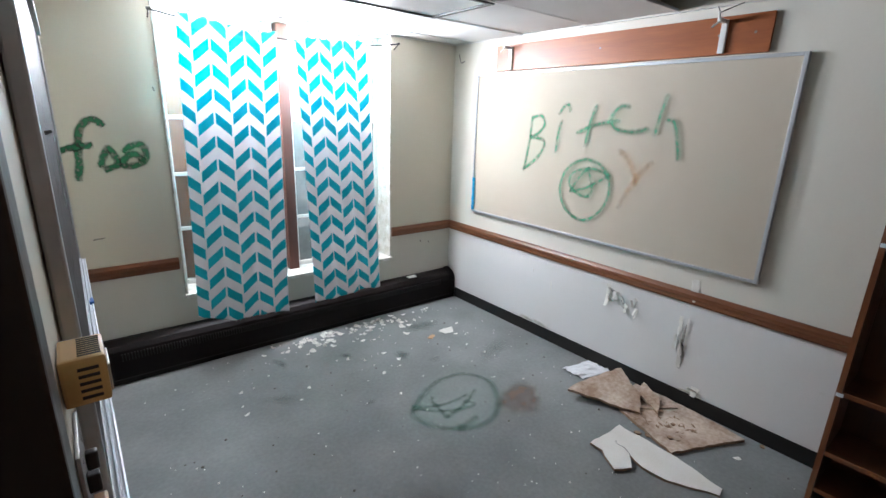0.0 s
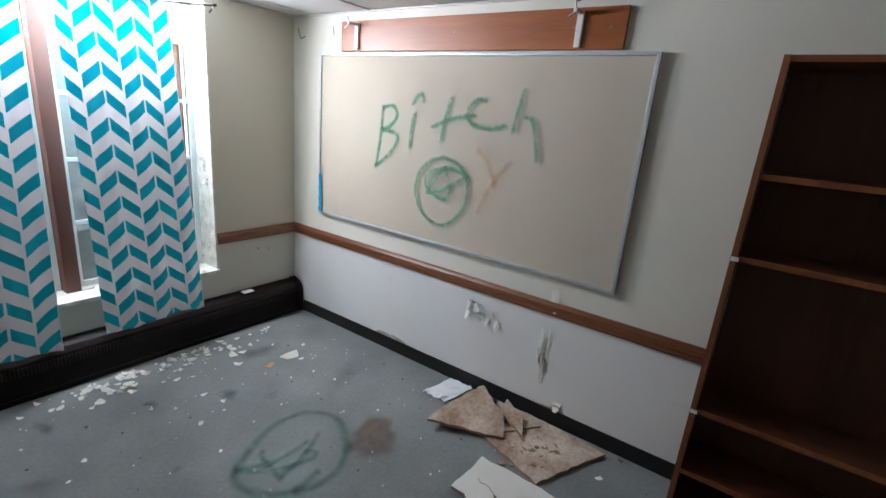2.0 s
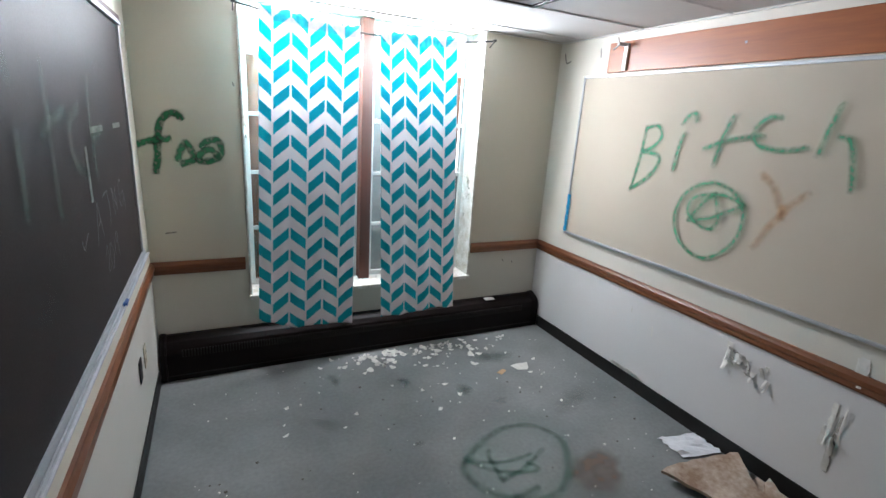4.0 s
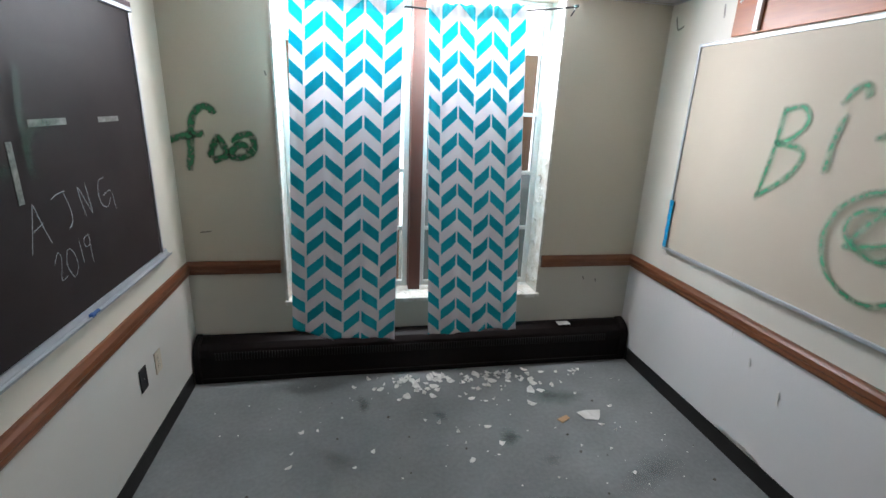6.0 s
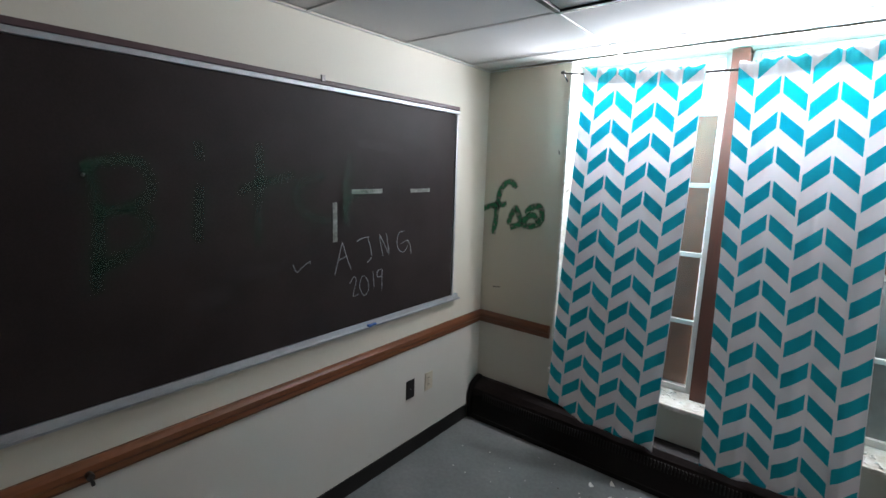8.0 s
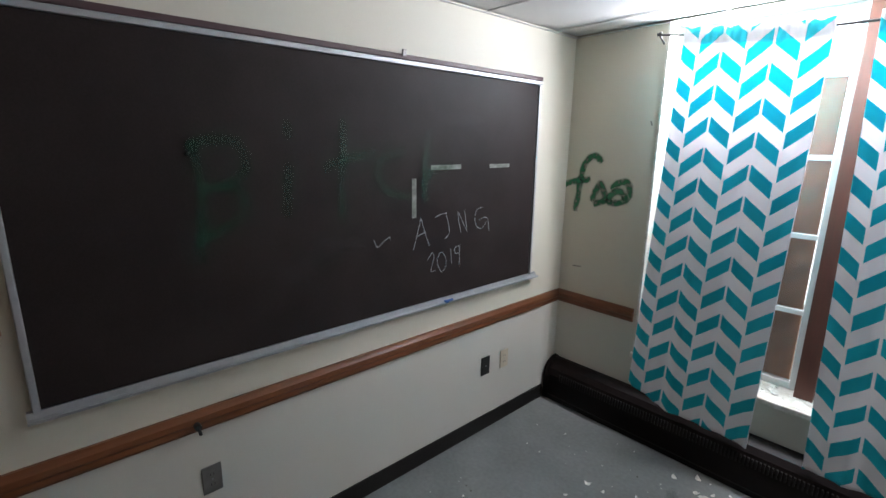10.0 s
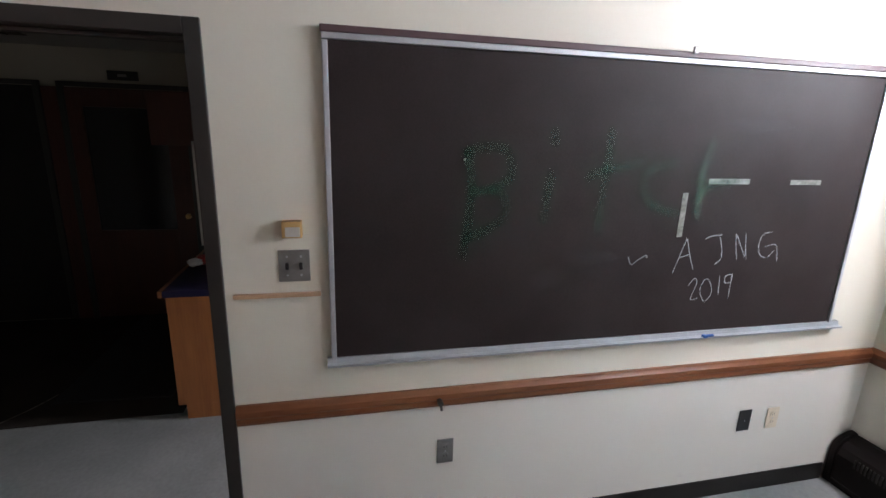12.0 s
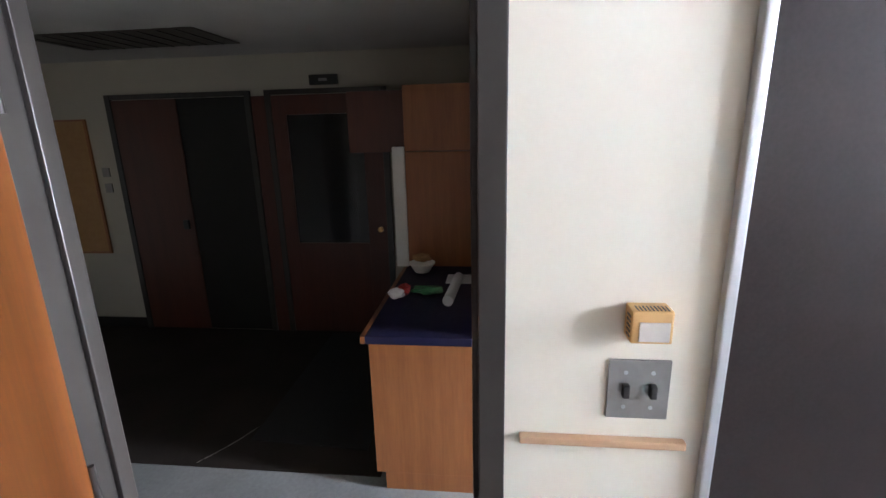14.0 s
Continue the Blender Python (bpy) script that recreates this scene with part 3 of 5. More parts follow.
for x in (0.552, 2.315):
    part("bracket", cyl(cyl(bmesh.new(), (x, 0, RODZ - 0.03), (x, RODY, RODZ + 0.006), 0.005, seg=8), (x - 0.012, RODY, RODZ + 0.008), (x + 0.012, RODY, RODZ + 0.012), 0.009), BLACKPL, rod)

def curtain(xt0, xt1, xb0, xb1, zb0, zb1, zref, period, slip, seed, label):
    rnd = random.Random(seed)
    ph = [rnd.uniform(0, 6.28) for _ in range(5)]
    NU, NV = 96, 110
    bm = bmesh.new()
    uvl = bm.loops.layers.uv.new("UVMap")
    grid = []
    for j in range(NV + 1):
        s = j / NV                      # 0 top, 1 bottom
        row = []
        for i in range(NU + 1):
            t = i / NU
            x = (xt0 + (xt1 - xt0) * t) * (1 - s) + (xb0 + (xb1 - xb0) * t) * s
            zb = zb1 + (zb0 - zb1) * (1 - t) ** 3 + 0.008 * math.sin(9 * t + ph[0])
            zt = sag(x) + 0.032
            z = zt + (zb - zt) * s
            a = 0.005 + 0.004 * s
            wv = math.sin(2 * math.pi * 3.0 * t + ph[1] + 0.7 * s) + 0.5 * math.sin(2 * math.pi * 6.3 * t + ph[2])
            head = max(0.0, 1 - abs(z - sag(x)) / 0.05)
            y = RODY - 0.012 - 0.03 * s ** 0.7 + a * wv * (1 - 0.6 * head) + 0.006 * head * math.sin(2 * math.pi * 19 * t + ph[3])
            if z > sag(x) + 0.012:
                y += 0.006 * math.sin(2 * math.pi * 14 * t + ph[4])
                z += 0.006 * math.sin(2 * math.pi * 7 * t + ph[2])
            y = min(y, RODY - 0.009)
            row.append((bm.verts.new((x, y, z)), t, z))
        grid.append(row)
    for j in range(NV):
        for i in range(NU):
            q = (grid[j][i], grid[j + 1][i], grid[j + 1][i + 1], grid[j][i + 1])
            f = bm.faces.new([v[0] for v in q])
            f.smooth = True
            f.material_index = 1 if min(v[2] for v in q) > sag(q[0][0].co.x) - 0.045 else 0
            for lp, (v, t, z) in zip(f.loops, q):
                u = 1.28 + t * 5.7
                lp[uvl].uv = (u, (zref - z) / period + (slip if u > 4 else 0))
    th = thing("curtain", ((xt0 + xt1) / 2, RODY, RODZ), label, "curtain", "pair of curtains")
    cloth = part("cloth", bm, CURTAIN, th, "", True)
    cloth.data.materials.append(CURTAIN_DOUBLE)
    sd = cloth.modifiers.new("thickness", "SOLIDIFY")
    sd.thickness = 0.0012
    # back layer of the gathered rod pocket
    bm = bmesh.new()
    uvl = bm.loops.layers.uv.new("UVMap")
    back = []
    for i in range(81):
        t = i / 80
        x = xt0 + (xt1 - xt0) * t
        back.append([(bm.verts.new((x, RODY + 0.0085 + k * 0.004 + 0.003 * math.sin(50 * t + ph[3]), sag(x) + dz + 0.004 * math.sin(31 * t + ph[1]))), t, dz) for k, dz in enumerate((0.026, 0.010, -0.014, -0.040))])
    for r0, r1 in zip(back, back[1:]):
        for j in range(3):
            q = (r0[j], r0[j + 1], r1[j + 1], r1[j])
            f = bm.faces.new([v[0] for v in q])
            f.smooth = True
            for lp, (v, t, dz) in zip(f.loops, q):
                lp[uvl].uv = (1.3 + t * 5.7, (0.5 - dz) / period)
    part("rod_pocket", bm, CURTAIN_DOUBLE, th, "gathered double cloth round the rod", True)
    return th
curtain(0.688, 1.30, 0.613, 1.260, 0.352, 0.259, 2.378, 0.1525, 0.0, 3, "white cotton curtain with teal chevron arrows on a rod")
curtain(1.435, 2.005, 1.490, 2.112, 0.256, 0.284, 2.380, 0.1536, 0.233, 8, "white cotton curtain with teal chevron arrows on a rod")

# ---- baseboard heater ----
ht = thing("baseboard_heater", (W / 2, -0.07, 0), "long dark enamel baseboard heater under the window", "heater")
prof = [(0.002, 0.0), (0.118, 0.0), (0.125, 0.02), (0.125, 0.19), (0.112, 0.232), (0.085, 0.262), (0.03, 0.285), (0.002, 0.285)]
bm = bmesh.new()
extrude_profile(bm, prof, lambda t, u, v: (t, -u, v), 0.05, W - 0.07)
part("cover", bm, HEATER, ht)
for a, b in ((0.009, 0.0495), (W - 0.0695, W - 0.009)):
    bm = bmesh.new()
    extrude_profile(bm, [(u * 1.06 + 0.001, v * 1.04) for u, v in prof], lambda t, u, v: (t, -u, v), a, b)
    bmesh.ops.bevel(bm, geom=list(bm.edges), offset=0.006, segments=2, affect="EDGES")
    part("end_cap", bm, HEATER, ht)
slot_mesh = mesh_of("louvre_slot", boxes((-0.004, 0.004, -0.1275, -0.118, 0.165, 0.215)), BLACK_TRIM_AND_GAP)
for i in range(150):
    so = new("louvre_slot", slot_mesh)
    so.parent, so.matrix_parent_inverse = ht, ht.matrix_basis.inverted()
    so.location = (0.14 + i * 0.0178, 0, 0)
part("lower_seam", boxes((0.051, W - 0.071, -0.128, -0.1255, 0.035, 0.042)), BLACK_TRIM_AND_GAP, ht)
solid("heater_paint_flake", boxes((2.44, 2.53, -0.09, -0.035, 0.285, 0.289)), FLAKE, "pale paint flake on the heater top", "debris")

# ---- west wall: chalkboard ----
CY0, CY1, CZ0, CZ1 = -2.77, -0.36, 0.934, 2.146
cb = thing("chalkboard", (0.01, -1.56, CZ0), "large dark brown chalkboard in an aluminium frame", "chalkboard")
part("writing_surface", boxes((0.002, 0.016, CY0 + 0.02, CY1 - 0.02, CZ0 + 0.03, CZ1 - 0.03)), CHALK, cb)
part("frame_side", boxes((0.002, 0.024, CY0, CY0 + 0.019, CZ0 + 0.02, CZ1 - 0.045), bevel=0.004), ALU, cb)
part("frame_side", boxes((0.002, 0.024, CY1 - 0.016, CY1, CZ0 + 0.02, CZ1 - 0.045), bevel=0.004), ALU, cb)
part("map_rail", boxes((0.002, 0.03, CY0 - 0.004, CY1 + 0.004, CZ1 - 0.022, CZ1), bevel=0.004), MAROON, cb, "dull maroon cork strip")
part("frame_top", boxes((0.002, 0.034, CY0, CY1, CZ1 - 0.044, CZ1 - 0.024), bevel=0.004), ALU, cb)
bm = bmesh.new()
extrude_profile(bm, [(0.002, 0.006), (0.03, 0.002), (0.042, 0.006), (0.044, 0.016), (0.040, 0.017), (0.036, 0.011), (0.032, 0.011), (0.030, 0.017), (0.027, 0.017), (0.024, 0.012), (0.020, 0.036), (0.002, 0.036)], lambda t, u, v: (u, t, CZ0 - 0.008 + v), CY0 - 0.015, CY1 + 0.05)
part("chalk_tray", bm, ALU, cb, "ribbed aluminium tray")
solid("marker_cap", cyl(boxes((0.030, 0.047, -1.115, -1.09, CZ0 + 0.003, CZ0 + 0.018), bevel=0.004), (0.039, -1.09, CZ0 + 0.012), (0.039, -1.06, CZ0 + 0.012), 0.007), BLUEPEN, "small blue plastic clip on the chalk tray", "clip")
solid("map_clip", boxes((0.03, 0.04, -1.385, -1.365, CZ1 - 0.01, CZ1 + 0.018), bevel=0.003), STEEL, "small metal clip on the chalkboard rail", "clip")
for a, b, c, d, tw in ((-1.20, -0.995, 1.637, 1.660, 0), (-0.778, -0.612, 1.636, 1.657, 0), (-1.318, -1.292, 1.41, 1.60, 0)):
    solid("tape_strip", boxes((0.0162, 0.0180, a, b, c, d), bevel=0.0006), TAPE, "strip of dull old tape stuck on the chalkboard", "tape", "tape strips")
cbp = lambda u, v, h: (0.016 + h, u, v)
strokes("graffiti", [
    [(-2.26, 1.752), (-2.244, 1.656), (-2.245, 1.536), (-2.267, 1.354)],
    [(-2.26, 1.752), (-2.203, 1.769), (-2.122, 1.765), (-2.088, 1.716), (-2.092, 1.658), (-2.158, 1.615), (-2.231, 1.602)],
    [(-2.158, 1.615), (-2.11, 1.582), (-2.099, 1.547), (-2.119, 1.494), (-2.196, 1.447), (-2.261, 1.424)],
    [(-1.918, 1.831), (-1.92, 1.79)],
    [(-1.925, 1.677), (-1.935, 1.575), (-1.945, 1.488)],
    [(-1.683, 1.846), (-1.688, 1.713), (-1.699, 1.595), (-1.703, 1.437)],
    [(-1.771, 1.662), (-1.705, 1.69), (-1.609, 1.708), (-1.539, 1.725)],
    [(-1.378, 1.724), (-1.492, 1.696), (-1.52, 1.627), (-1.469, 1.552), (-1.341, 1.513)],
    [(-1.219, 1.814), (-1.247, 1.675), (-1.246, 1.495)],
    [(-1.25, 1.575), (-1.197, 1.633), (-1.073, 1.652)]], 0.055, cbp, SPRAY_F, "faded dark green sprayed letters on the chalkboard")
strokes("chalk_writing", [
    [(-1.312, 1.248), (-1.29, 1.318), (-1.264, 1.404)],
    [(-1.264, 1.404), (-1.238, 1.328), (-1.209, 1.259)],
    [(-1.29, 1.318), (-1.232, 1.336)],
    [(-1.175, 1.401), (-1.139, 1.413), (-1.091, 1.416)],
    [(-1.104, 1.411), (-1.083, 1.359), (-1.079, 1.308), (-1.107, 1.282)],
    [(-0.994, 1.302), (-1.012, 1.369), (-1.02, 1.42)],
    [(-1.02, 1.42), (-0.951, 1.307)],
    [(-0.951, 1.307), (-0.973, 1.426)],
    [(-0.834, 1.425), (-0.878, 1.416), (-0.893, 1.37), (-0.878, 1.323), (-0.837, 1.308), (-0.804, 1.341)],
    [(-0.865, 1.357), (-0.8, 1.365), (-0.778, 1.286)]], 0.0085, cbp, CHALKLINE, "white chalk letters AJNG on the chalkboard", "writing")
strokes("chalk_writing", [
    [(-1.22, 1.186), (-1.19, 1.22), (-1.177, 1.196), (-1.189, 1.154), (-1.195, 1.12), (-1.161, 1.125)],
    [(-1.14, 1.213), (-1.155, 1.165), (-1.127, 1.11), (-1.097, 1.13), (-1.096, 1.174), (-1.119, 1.211), (-1.14, 1.213)],
    [(-1.064, 1.232), (-1.055, 1.137)],
    [(-1.002, 1.233), (-1.034, 1.224), (-1.03, 1.194), (-1.001, 1.197), (-0.999, 1.232)],
    [(-1.002, 1.233), (-1.0, 1.114)],
    [(-1.544, 1.332), (-1.526, 1.297), (-1.497, 1.315), (-1.459, 1.336), (-1.455, 1.323)]], 0.0085, cbp, CHALKLINE, "white chalk number 2019 and a tick on the chalkboard", "writing")
solid("nail", cyl(bmesh.new(), (0.0162, -2.272, 1.722), (0.028, -2.27, 1.726), 0.005, 0.003, seg=8), STEEL, "small bent nail in the chalkboard", "nail")
blob("chalk_smudge", -1.9, 1.25, 0.11, 0.07, cbp, CHALKDUST, "pale chalk smudge on the chalkboard", category="smudge")
blob("chalk_smudge", -1.0, 1.88, 0.20, 0.05, cbp, CHALKDUST, "pale wiped chalk smudge on the chalkboard", category="smudge", seed=4)
blob("chalk_smudge", -1.72, 1.33, 0.16, 0.06, cbp, CHALKDUST, "pale wiped chalk smudge on the chalkboard", category="smudge", seed=7)

# ---- west wall: small fixtures ----
tm = thing("thermostat", (0.02, -2.886, 1.445), "beige plastic wall thermostat with slotted sides", "thermostat")
part("case", boxes((0.001, 0.046, -2.924, -2.856, 1.444, 1.503), bevel=0.004), BEIGE, tm)
part("face_plate", boxes((0.0462, 0.0485, -2.912, -2.862, 1.449, 1.484), bevel=0.001), SILVER, tm, "silver cover plate")
for k in range(5):
    part("slot", boxes((0.018, 0.038, -2.9248, -2.9236, 1.452 + k * 0.009, 1.456 + k * 0.009)), BLACKPL, tm)
for k in range(9):
    part("slot", boxes((0.02, 0.042, -2.915 + k * 0.0062, -2.9125 + k * 0.0062, 1.5026, 1.5036)), BLACKPL, tm)
ls = thing("light_switch", (0.003, -2.89, 1.275), "grey metal double light switch plate", "light switch")
part("plate", boxes((0.001, 0.006, -2.946, -2.836, 1.274, 1.393), bevel=0.0018), STEEL, ls)
for y in (-2.915, -2.867):
    part("toggle", boxes((0.006, 0.020, y - 0.006, y + 0.006, 1.322, 1.348), bevel=0.003), BLACKPL, ls)
    for z in (1.298, 1.368):
        part("screw", cyl(bmesh.new(), (0.0055, y, z), (0.0072, y, z), 0.004, seg=8), ALU, ls)
solid("wood_strip", boxes((0.001, 0.02, -3.105, -2.80, 1.217, 1.233), bevel=0.004), wood("pale_strip_wood", (0.55, 0.36, 0.22), (0.42, 0.26, 0.15), "y"), "narrow pale wooden strip nailed to the wall", "ledge")

def outlet(y, z, m, label, sockets):
    o = thing("outlet", (0.003, y, z - 0.06), label, "outlet")
    part("plate", boxes((0.001, 0.006, y - 0.036, y + 0.036, z - 0.059, z + 0.059), bevel=0.0018), m, o)
    if sockets:
        for dz in (-0.022, 0.022):
            s_ = part("socket", cyl(bmesh.new(), (0.004, y, z + dz), (0.0078, y, z + dz), 0.016, seg=16), sockets, o)
            for dy in (-0.006, 0.006):
                part("slot", boxes((0.0076, 0.0082, y + dy - 0.0012, y + dy + 0.0012, z + dz - 0.004, z + dz + 0.005)), BLACKPL, s_)
    part("screw", cyl(bmesh.new(), (0.0055, y, z), (0.0072, y, z), 0.0035, seg=8), ALU, o)
outlet(-2.304, 0.474, STEEL, "grey metal outlet cover on the wall", STEEL)
outlet(-0.738, 0.436, BLACKPL, "black blank outlet cover on the wall", None)
outlet(-0.565, 0.432, CREAMPL, "cream plastic electrical outlet on the wall", CREAMPL)
bm = bmesh.new()
NS = 8
rows = []
for i in range(NS + 1):
    t = i / NS
    rows.append([bm.verts.new((0.006 + 0.09 * t * t, -4.455 - 0.095 * w_ - 0.02 * t, 1.0 - 0.31 * t - 0.03 * w_)) for w_ in (0, 0.5, 1)])
for r0, r1 in zip(rows, rows[1:]):
    for j in range(2):
        bm.faces.new((r0[j], r0[j + 1], r1[j + 1], r1[j]))
mp_ = solid("notice_paper", bm, MINT, "mint green paper curling off the wall by the door", "paper")
mp_.modifiers.new("thickness", "SOLIDIFY").thickness = 0.0008

# graffiti on the north wall
strokes("graffiti", [
    [(0.235, 1.671), (0.215, 1.696), (0.171, 1.693), (0.127, 1.641), (0.106, 1.547), (0.097, 1.435), (0.081, 1.354)],
    [(-0.008, 1.51), (0.078, 1.537), (0.165, 1.548)],
    [(0.201, 1.43), (0.226, 1.492), (0.252, 1.529), (0.28, 1.479), (0.285, 1.429), (0.226, 1.404)],
    [(0.334, 1.514), (0.377, 1.546), (0.425, 1.55), (0.443, 1.519), (0.441, 1.468), (0.412, 1.435), (0.352, 1.418), (0.32, 1.427), (0.33, 1.467), (0.375, 1.494), (0.403, 1.479), (0.42, 1.453)]],
    0.056, north, SPRAY_D, "dark green sprayed letters fna on the wall")

# ---- east wall: tackboard ----
TY0, TY1, TZ0, TZ1 = -2.742, -0.35, 0.936, 2.146
tb = thing("tackboard", (W - 0.02, -1.56, TZ0), "large tan tackboard in a thin aluminium frame", "tackboard")
part("panel", boxes((W - 0.022, W - 0.002, TY0 + 0.012, TY1 - 0.012, TZ0 + 0.012, TZ1 - 0.012)), TACK, tb)
for d in ((TY0, TY0 + 0.022, TZ0, TZ1), (TY1 - 0.014, TY1, TZ0, TZ1), (TY0 + 0.022, TY1 - 0.014, TZ0, TZ0 + 0.018), (TY0 + 0.022, TY1 - 0.014, TZ1 - 0.018, TZ1)):
    part("frame_bar", boxes((W - 0.032, W - 0.002, *d), bevel=0.003), ALU, tb)
bm = bmesh.new()
for i in range(7):
    box(bm, W - 0.0345, W - 0.0325, -0.386, -0.352 - 0.004 * (i % 2), 0.955 + i * 0.043, 0.955 + i * 0.043 + 0.040)
solid("blue_border_strip", bm, BLUE, "bright blue scalloped border strip on the tackboard", "border")
tbp = lambda u, v, h: (W - 0.022 - h, u, v)
strokes("graffiti", [
    [(-1.008, 1.798), (-0.994, 1.607), (-0.958, 1.382)],
    [(-1.008, 1.798), (-1.101, 1.811), (-1.136, 1.75), (-1.084, 1.683), (-1.007, 1.647)],
    [(-1.007, 1.647), (-1.129, 1.635), (-1.148, 1.584), (-1.087, 1.493), (-0.963, 1.395)],
    [(-1.272, 1.831), (-1.31, 1.886), (-1.347, 1.894), (-1.364, 1.853)],
    [(-1.296, 1.779), (-1.275, 1.688), (-1.267, 1.554)],
    [(-1.578, 1.888), (-1.54, 1.761), (-1.52, 1.613)],
    [(-1.444, 1.698), (-1.546, 1.748), (-1.65, 1.775), (-1.763, 1.793)],
    [(-1.83, 1.884), (-1.771, 1.884), (-1.721, 1.839), (-1.712, 1.78), (-1.758, 1.737), (-1.858, 1.725), (-1.915, 1.733), (-1.972, 1.751)],
    [(-2.069, 1.95), (-2.046, 1.843), (-2.025, 1.714)],
    [(-2.094, 1.803), (-2.134, 1.794), (-2.161, 1.729), (-2.195, 1.575)]], 0.046, tbp, SPRAY, "green sprayed letters across the tan tackboard")
strokes("graffiti", [
    [(-1.556, 1.525), (-1.684, 1.48), (-1.756, 1.367), (-1.735, 1.219), (-1.637, 1.107), (-1.533, 1.082), (-1.411, 1.14), (-1.347, 1.257), (-1.36, 1.382), (-1.437, 1.478), (-1.556, 1.525)],
    [(-1.576, 1.463), (-1.503, 1.383), (-1.442, 1.277)],
    [(-1.442, 1.277), (-1.569, 1.319), (-1.694, 1.393), (-1.749, 1.429)],
    [(-1.749, 1.429), (-1.621, 1.461), (-1.466, 1.426), (-1.425, 1.353), (-1.465, 1.291), (-1.552, 1.257), (-1.598, 1.261)],
    [(-1.576, 1.463), (-1.607, 1.38), (-1.624, 1.31), (-1.598, 1.261)]], 0.042, tbp, SPRAY, "green sprayed circle round a star on the tackboard", lift=0.012)
strokes("graffiti", [
    [(-1.795, 1.597), (-1.87, 1.538), (-1.948, 1.396)],
    [(-2.027, 1.541), (-1.953, 1.448), (-1.888, 1.335), (-1.841, 1.22)]], 0.065, tbp, SPRAY_O, "faint orange sprayed cross on the tackboard")

# plank with hooks over the tackboard
pk = thing("wall_plank", (W - 0.01, -1.56, 2.16), "orange-brown varnished plank with white brackets on the wall", "plank")
part("board", boxes((W - 0.022, W - 0.002, -2.557, -0.567, 2.158, 2.354), bevel=0.003), PLANK, pk)
for y in (-0.72, -1.55, -2.30, -2.48):
    part("screw", cyl(bmesh.new(), (W - 0.024, y, 2.26), (W - 0.021, y, 2.26), 0.007, seg=10), STEEL, pk)
for y in (-0.735, -2.325):
    bm = boxes((W - 0.04, W - 0.0225, y - 0.016, y + 0.016, 2.165, 2.335), bevel=0.003)
    box(bm, W - 0.115, W - 0.0405, y - 0.010, y + 0.010, 2.315, 2.335, bevel=0.003)
    cyl(bm, (W - 0.11, y, 2.33), (W - 0.125, y, 2.362), 0.006, seg=8)
    cyl(bm, (W - 0.11, y, 2.315), (W - 0.12, y + 0.03, 2.29), 0.005, seg=8)
    part("bracket", bm, WHITE, pk, "white metal bracket")
bm = cyl(cyl(bmesh.new(), (W - 0.115, -2.325, 2.36), (W - 0.02, -2.40, 2.413), 0.0025, seg=6), (W - 0.115, -2.325, 2.36), (W - 0.02, -2.27, 2.41), 0.0025, seg=6)
solid("hanging_wire", bm, BLACKPL, "thin bent wire above the bracket", "wire")

# peeling paint and scars on the lower east wall
def peel(y, z, w, h, curl, seed, label="curl of paint peeling off the lower wall"):
    rnd = random.Random(seed)
    bm = bmesh.new()
    K = 7
    rows = []
    for i in range(K + 1):
        t = i / K
        hw = w / 2 * (1 - 0.55 * t) * rnd.uniform(0.75, 1.15)
        off = curl * (t ** 1.6)
        rows.append([bm.verts.new((W - 0.0015 - off * (1 - 0.15 * abs(s)), y + hw * s + rnd.uniform(-0.004, 0.004), z + h * (t if h > 0 else t))) for s in (-1, 0, 1)])
    for r0, r1 in zip(rows, rows[1:]):
        for j in range(2):
            bm.faces.new((r0[j], r0[j + 1], r1[j + 1], r1[j]))
    o = solid("peeling_paint", bm, FLAKE, label, "peeling paint", "paint curls")
    o.modifiers.new("thickness", "SOLIDIFY").thickness = 0.0012
eastp = lambda u, v, h: (W - h, u, v)
for k, (y, z, w, h, c) in enumerate(((-1.84, 0.66, 0.035, -0.10, 0.025), (-1.90, 0.62, 0.05, -0.05, 0.03), (-1.93, 0.56, 0.06, 0.07, 0.03), (-1.99, 0.55, 0.035, -0.06, 0.025), (-2.05, 0.57, 0.02, 0.05, 0.012),
                                    (-2.42, 0.86, 0.04, -0.13, 0.012), (-2.40, 0.34, 0.024, 0.10, 0.02), (-2.42, 0.34, 0.016, 0.26, 0.010), (-2.53, 0.16, 0.07, -0.055, 0.03), (-1.10, 0.104, 0.16, 0.045, 0.03),
                                    (-1.23, 0.104, 0.10, 0.05, 0.035), (-1.33, 0.45, 0.012, 0.08, 0.008), (-2.47, 0.105, 0.09, 0.02, 0.02), (-1.14, 0.55, 0.015, 0.05, 0.01), (-1.0, 0.70, 0.012, -0.05, 0.008))):
    peel(y, z, w, h, c, 20 + k)
rp = random.Random(404)
for k in range(16):
    peel(rp.uniform(-2.10, -1.82), rp.uniform(0.50, 0.60), rp.uniform(0.012, 0.05), rp.choice((-1, 1)) * rp.uniform(0.025, 0.07), rp.uniform(0.015, 0.042), 60 + k)
for k, (y, z, w, h, c) in enumerate(((-2.372, 0.60, 0.022, -0.22, 0.02), (-2.40, 0.25, 0.03, 0.19, 0.026), (-2.36, 0.36, 0.03, 0.12, 0.018), (-2.515, 0.115, 0.085, 0.05, 0.04), (-1.05, 0.102, 0.12, 0.03, 0.035), (-1.28, 0.102, 0.11, 0.05, 0.045), (-2.43, 0.83, 0.035, -0.11, 0.02), (-2.40, 0.85, 0.02, -0.10, 0.012))):
    peel(y, z, w, h, c, 90 + k)
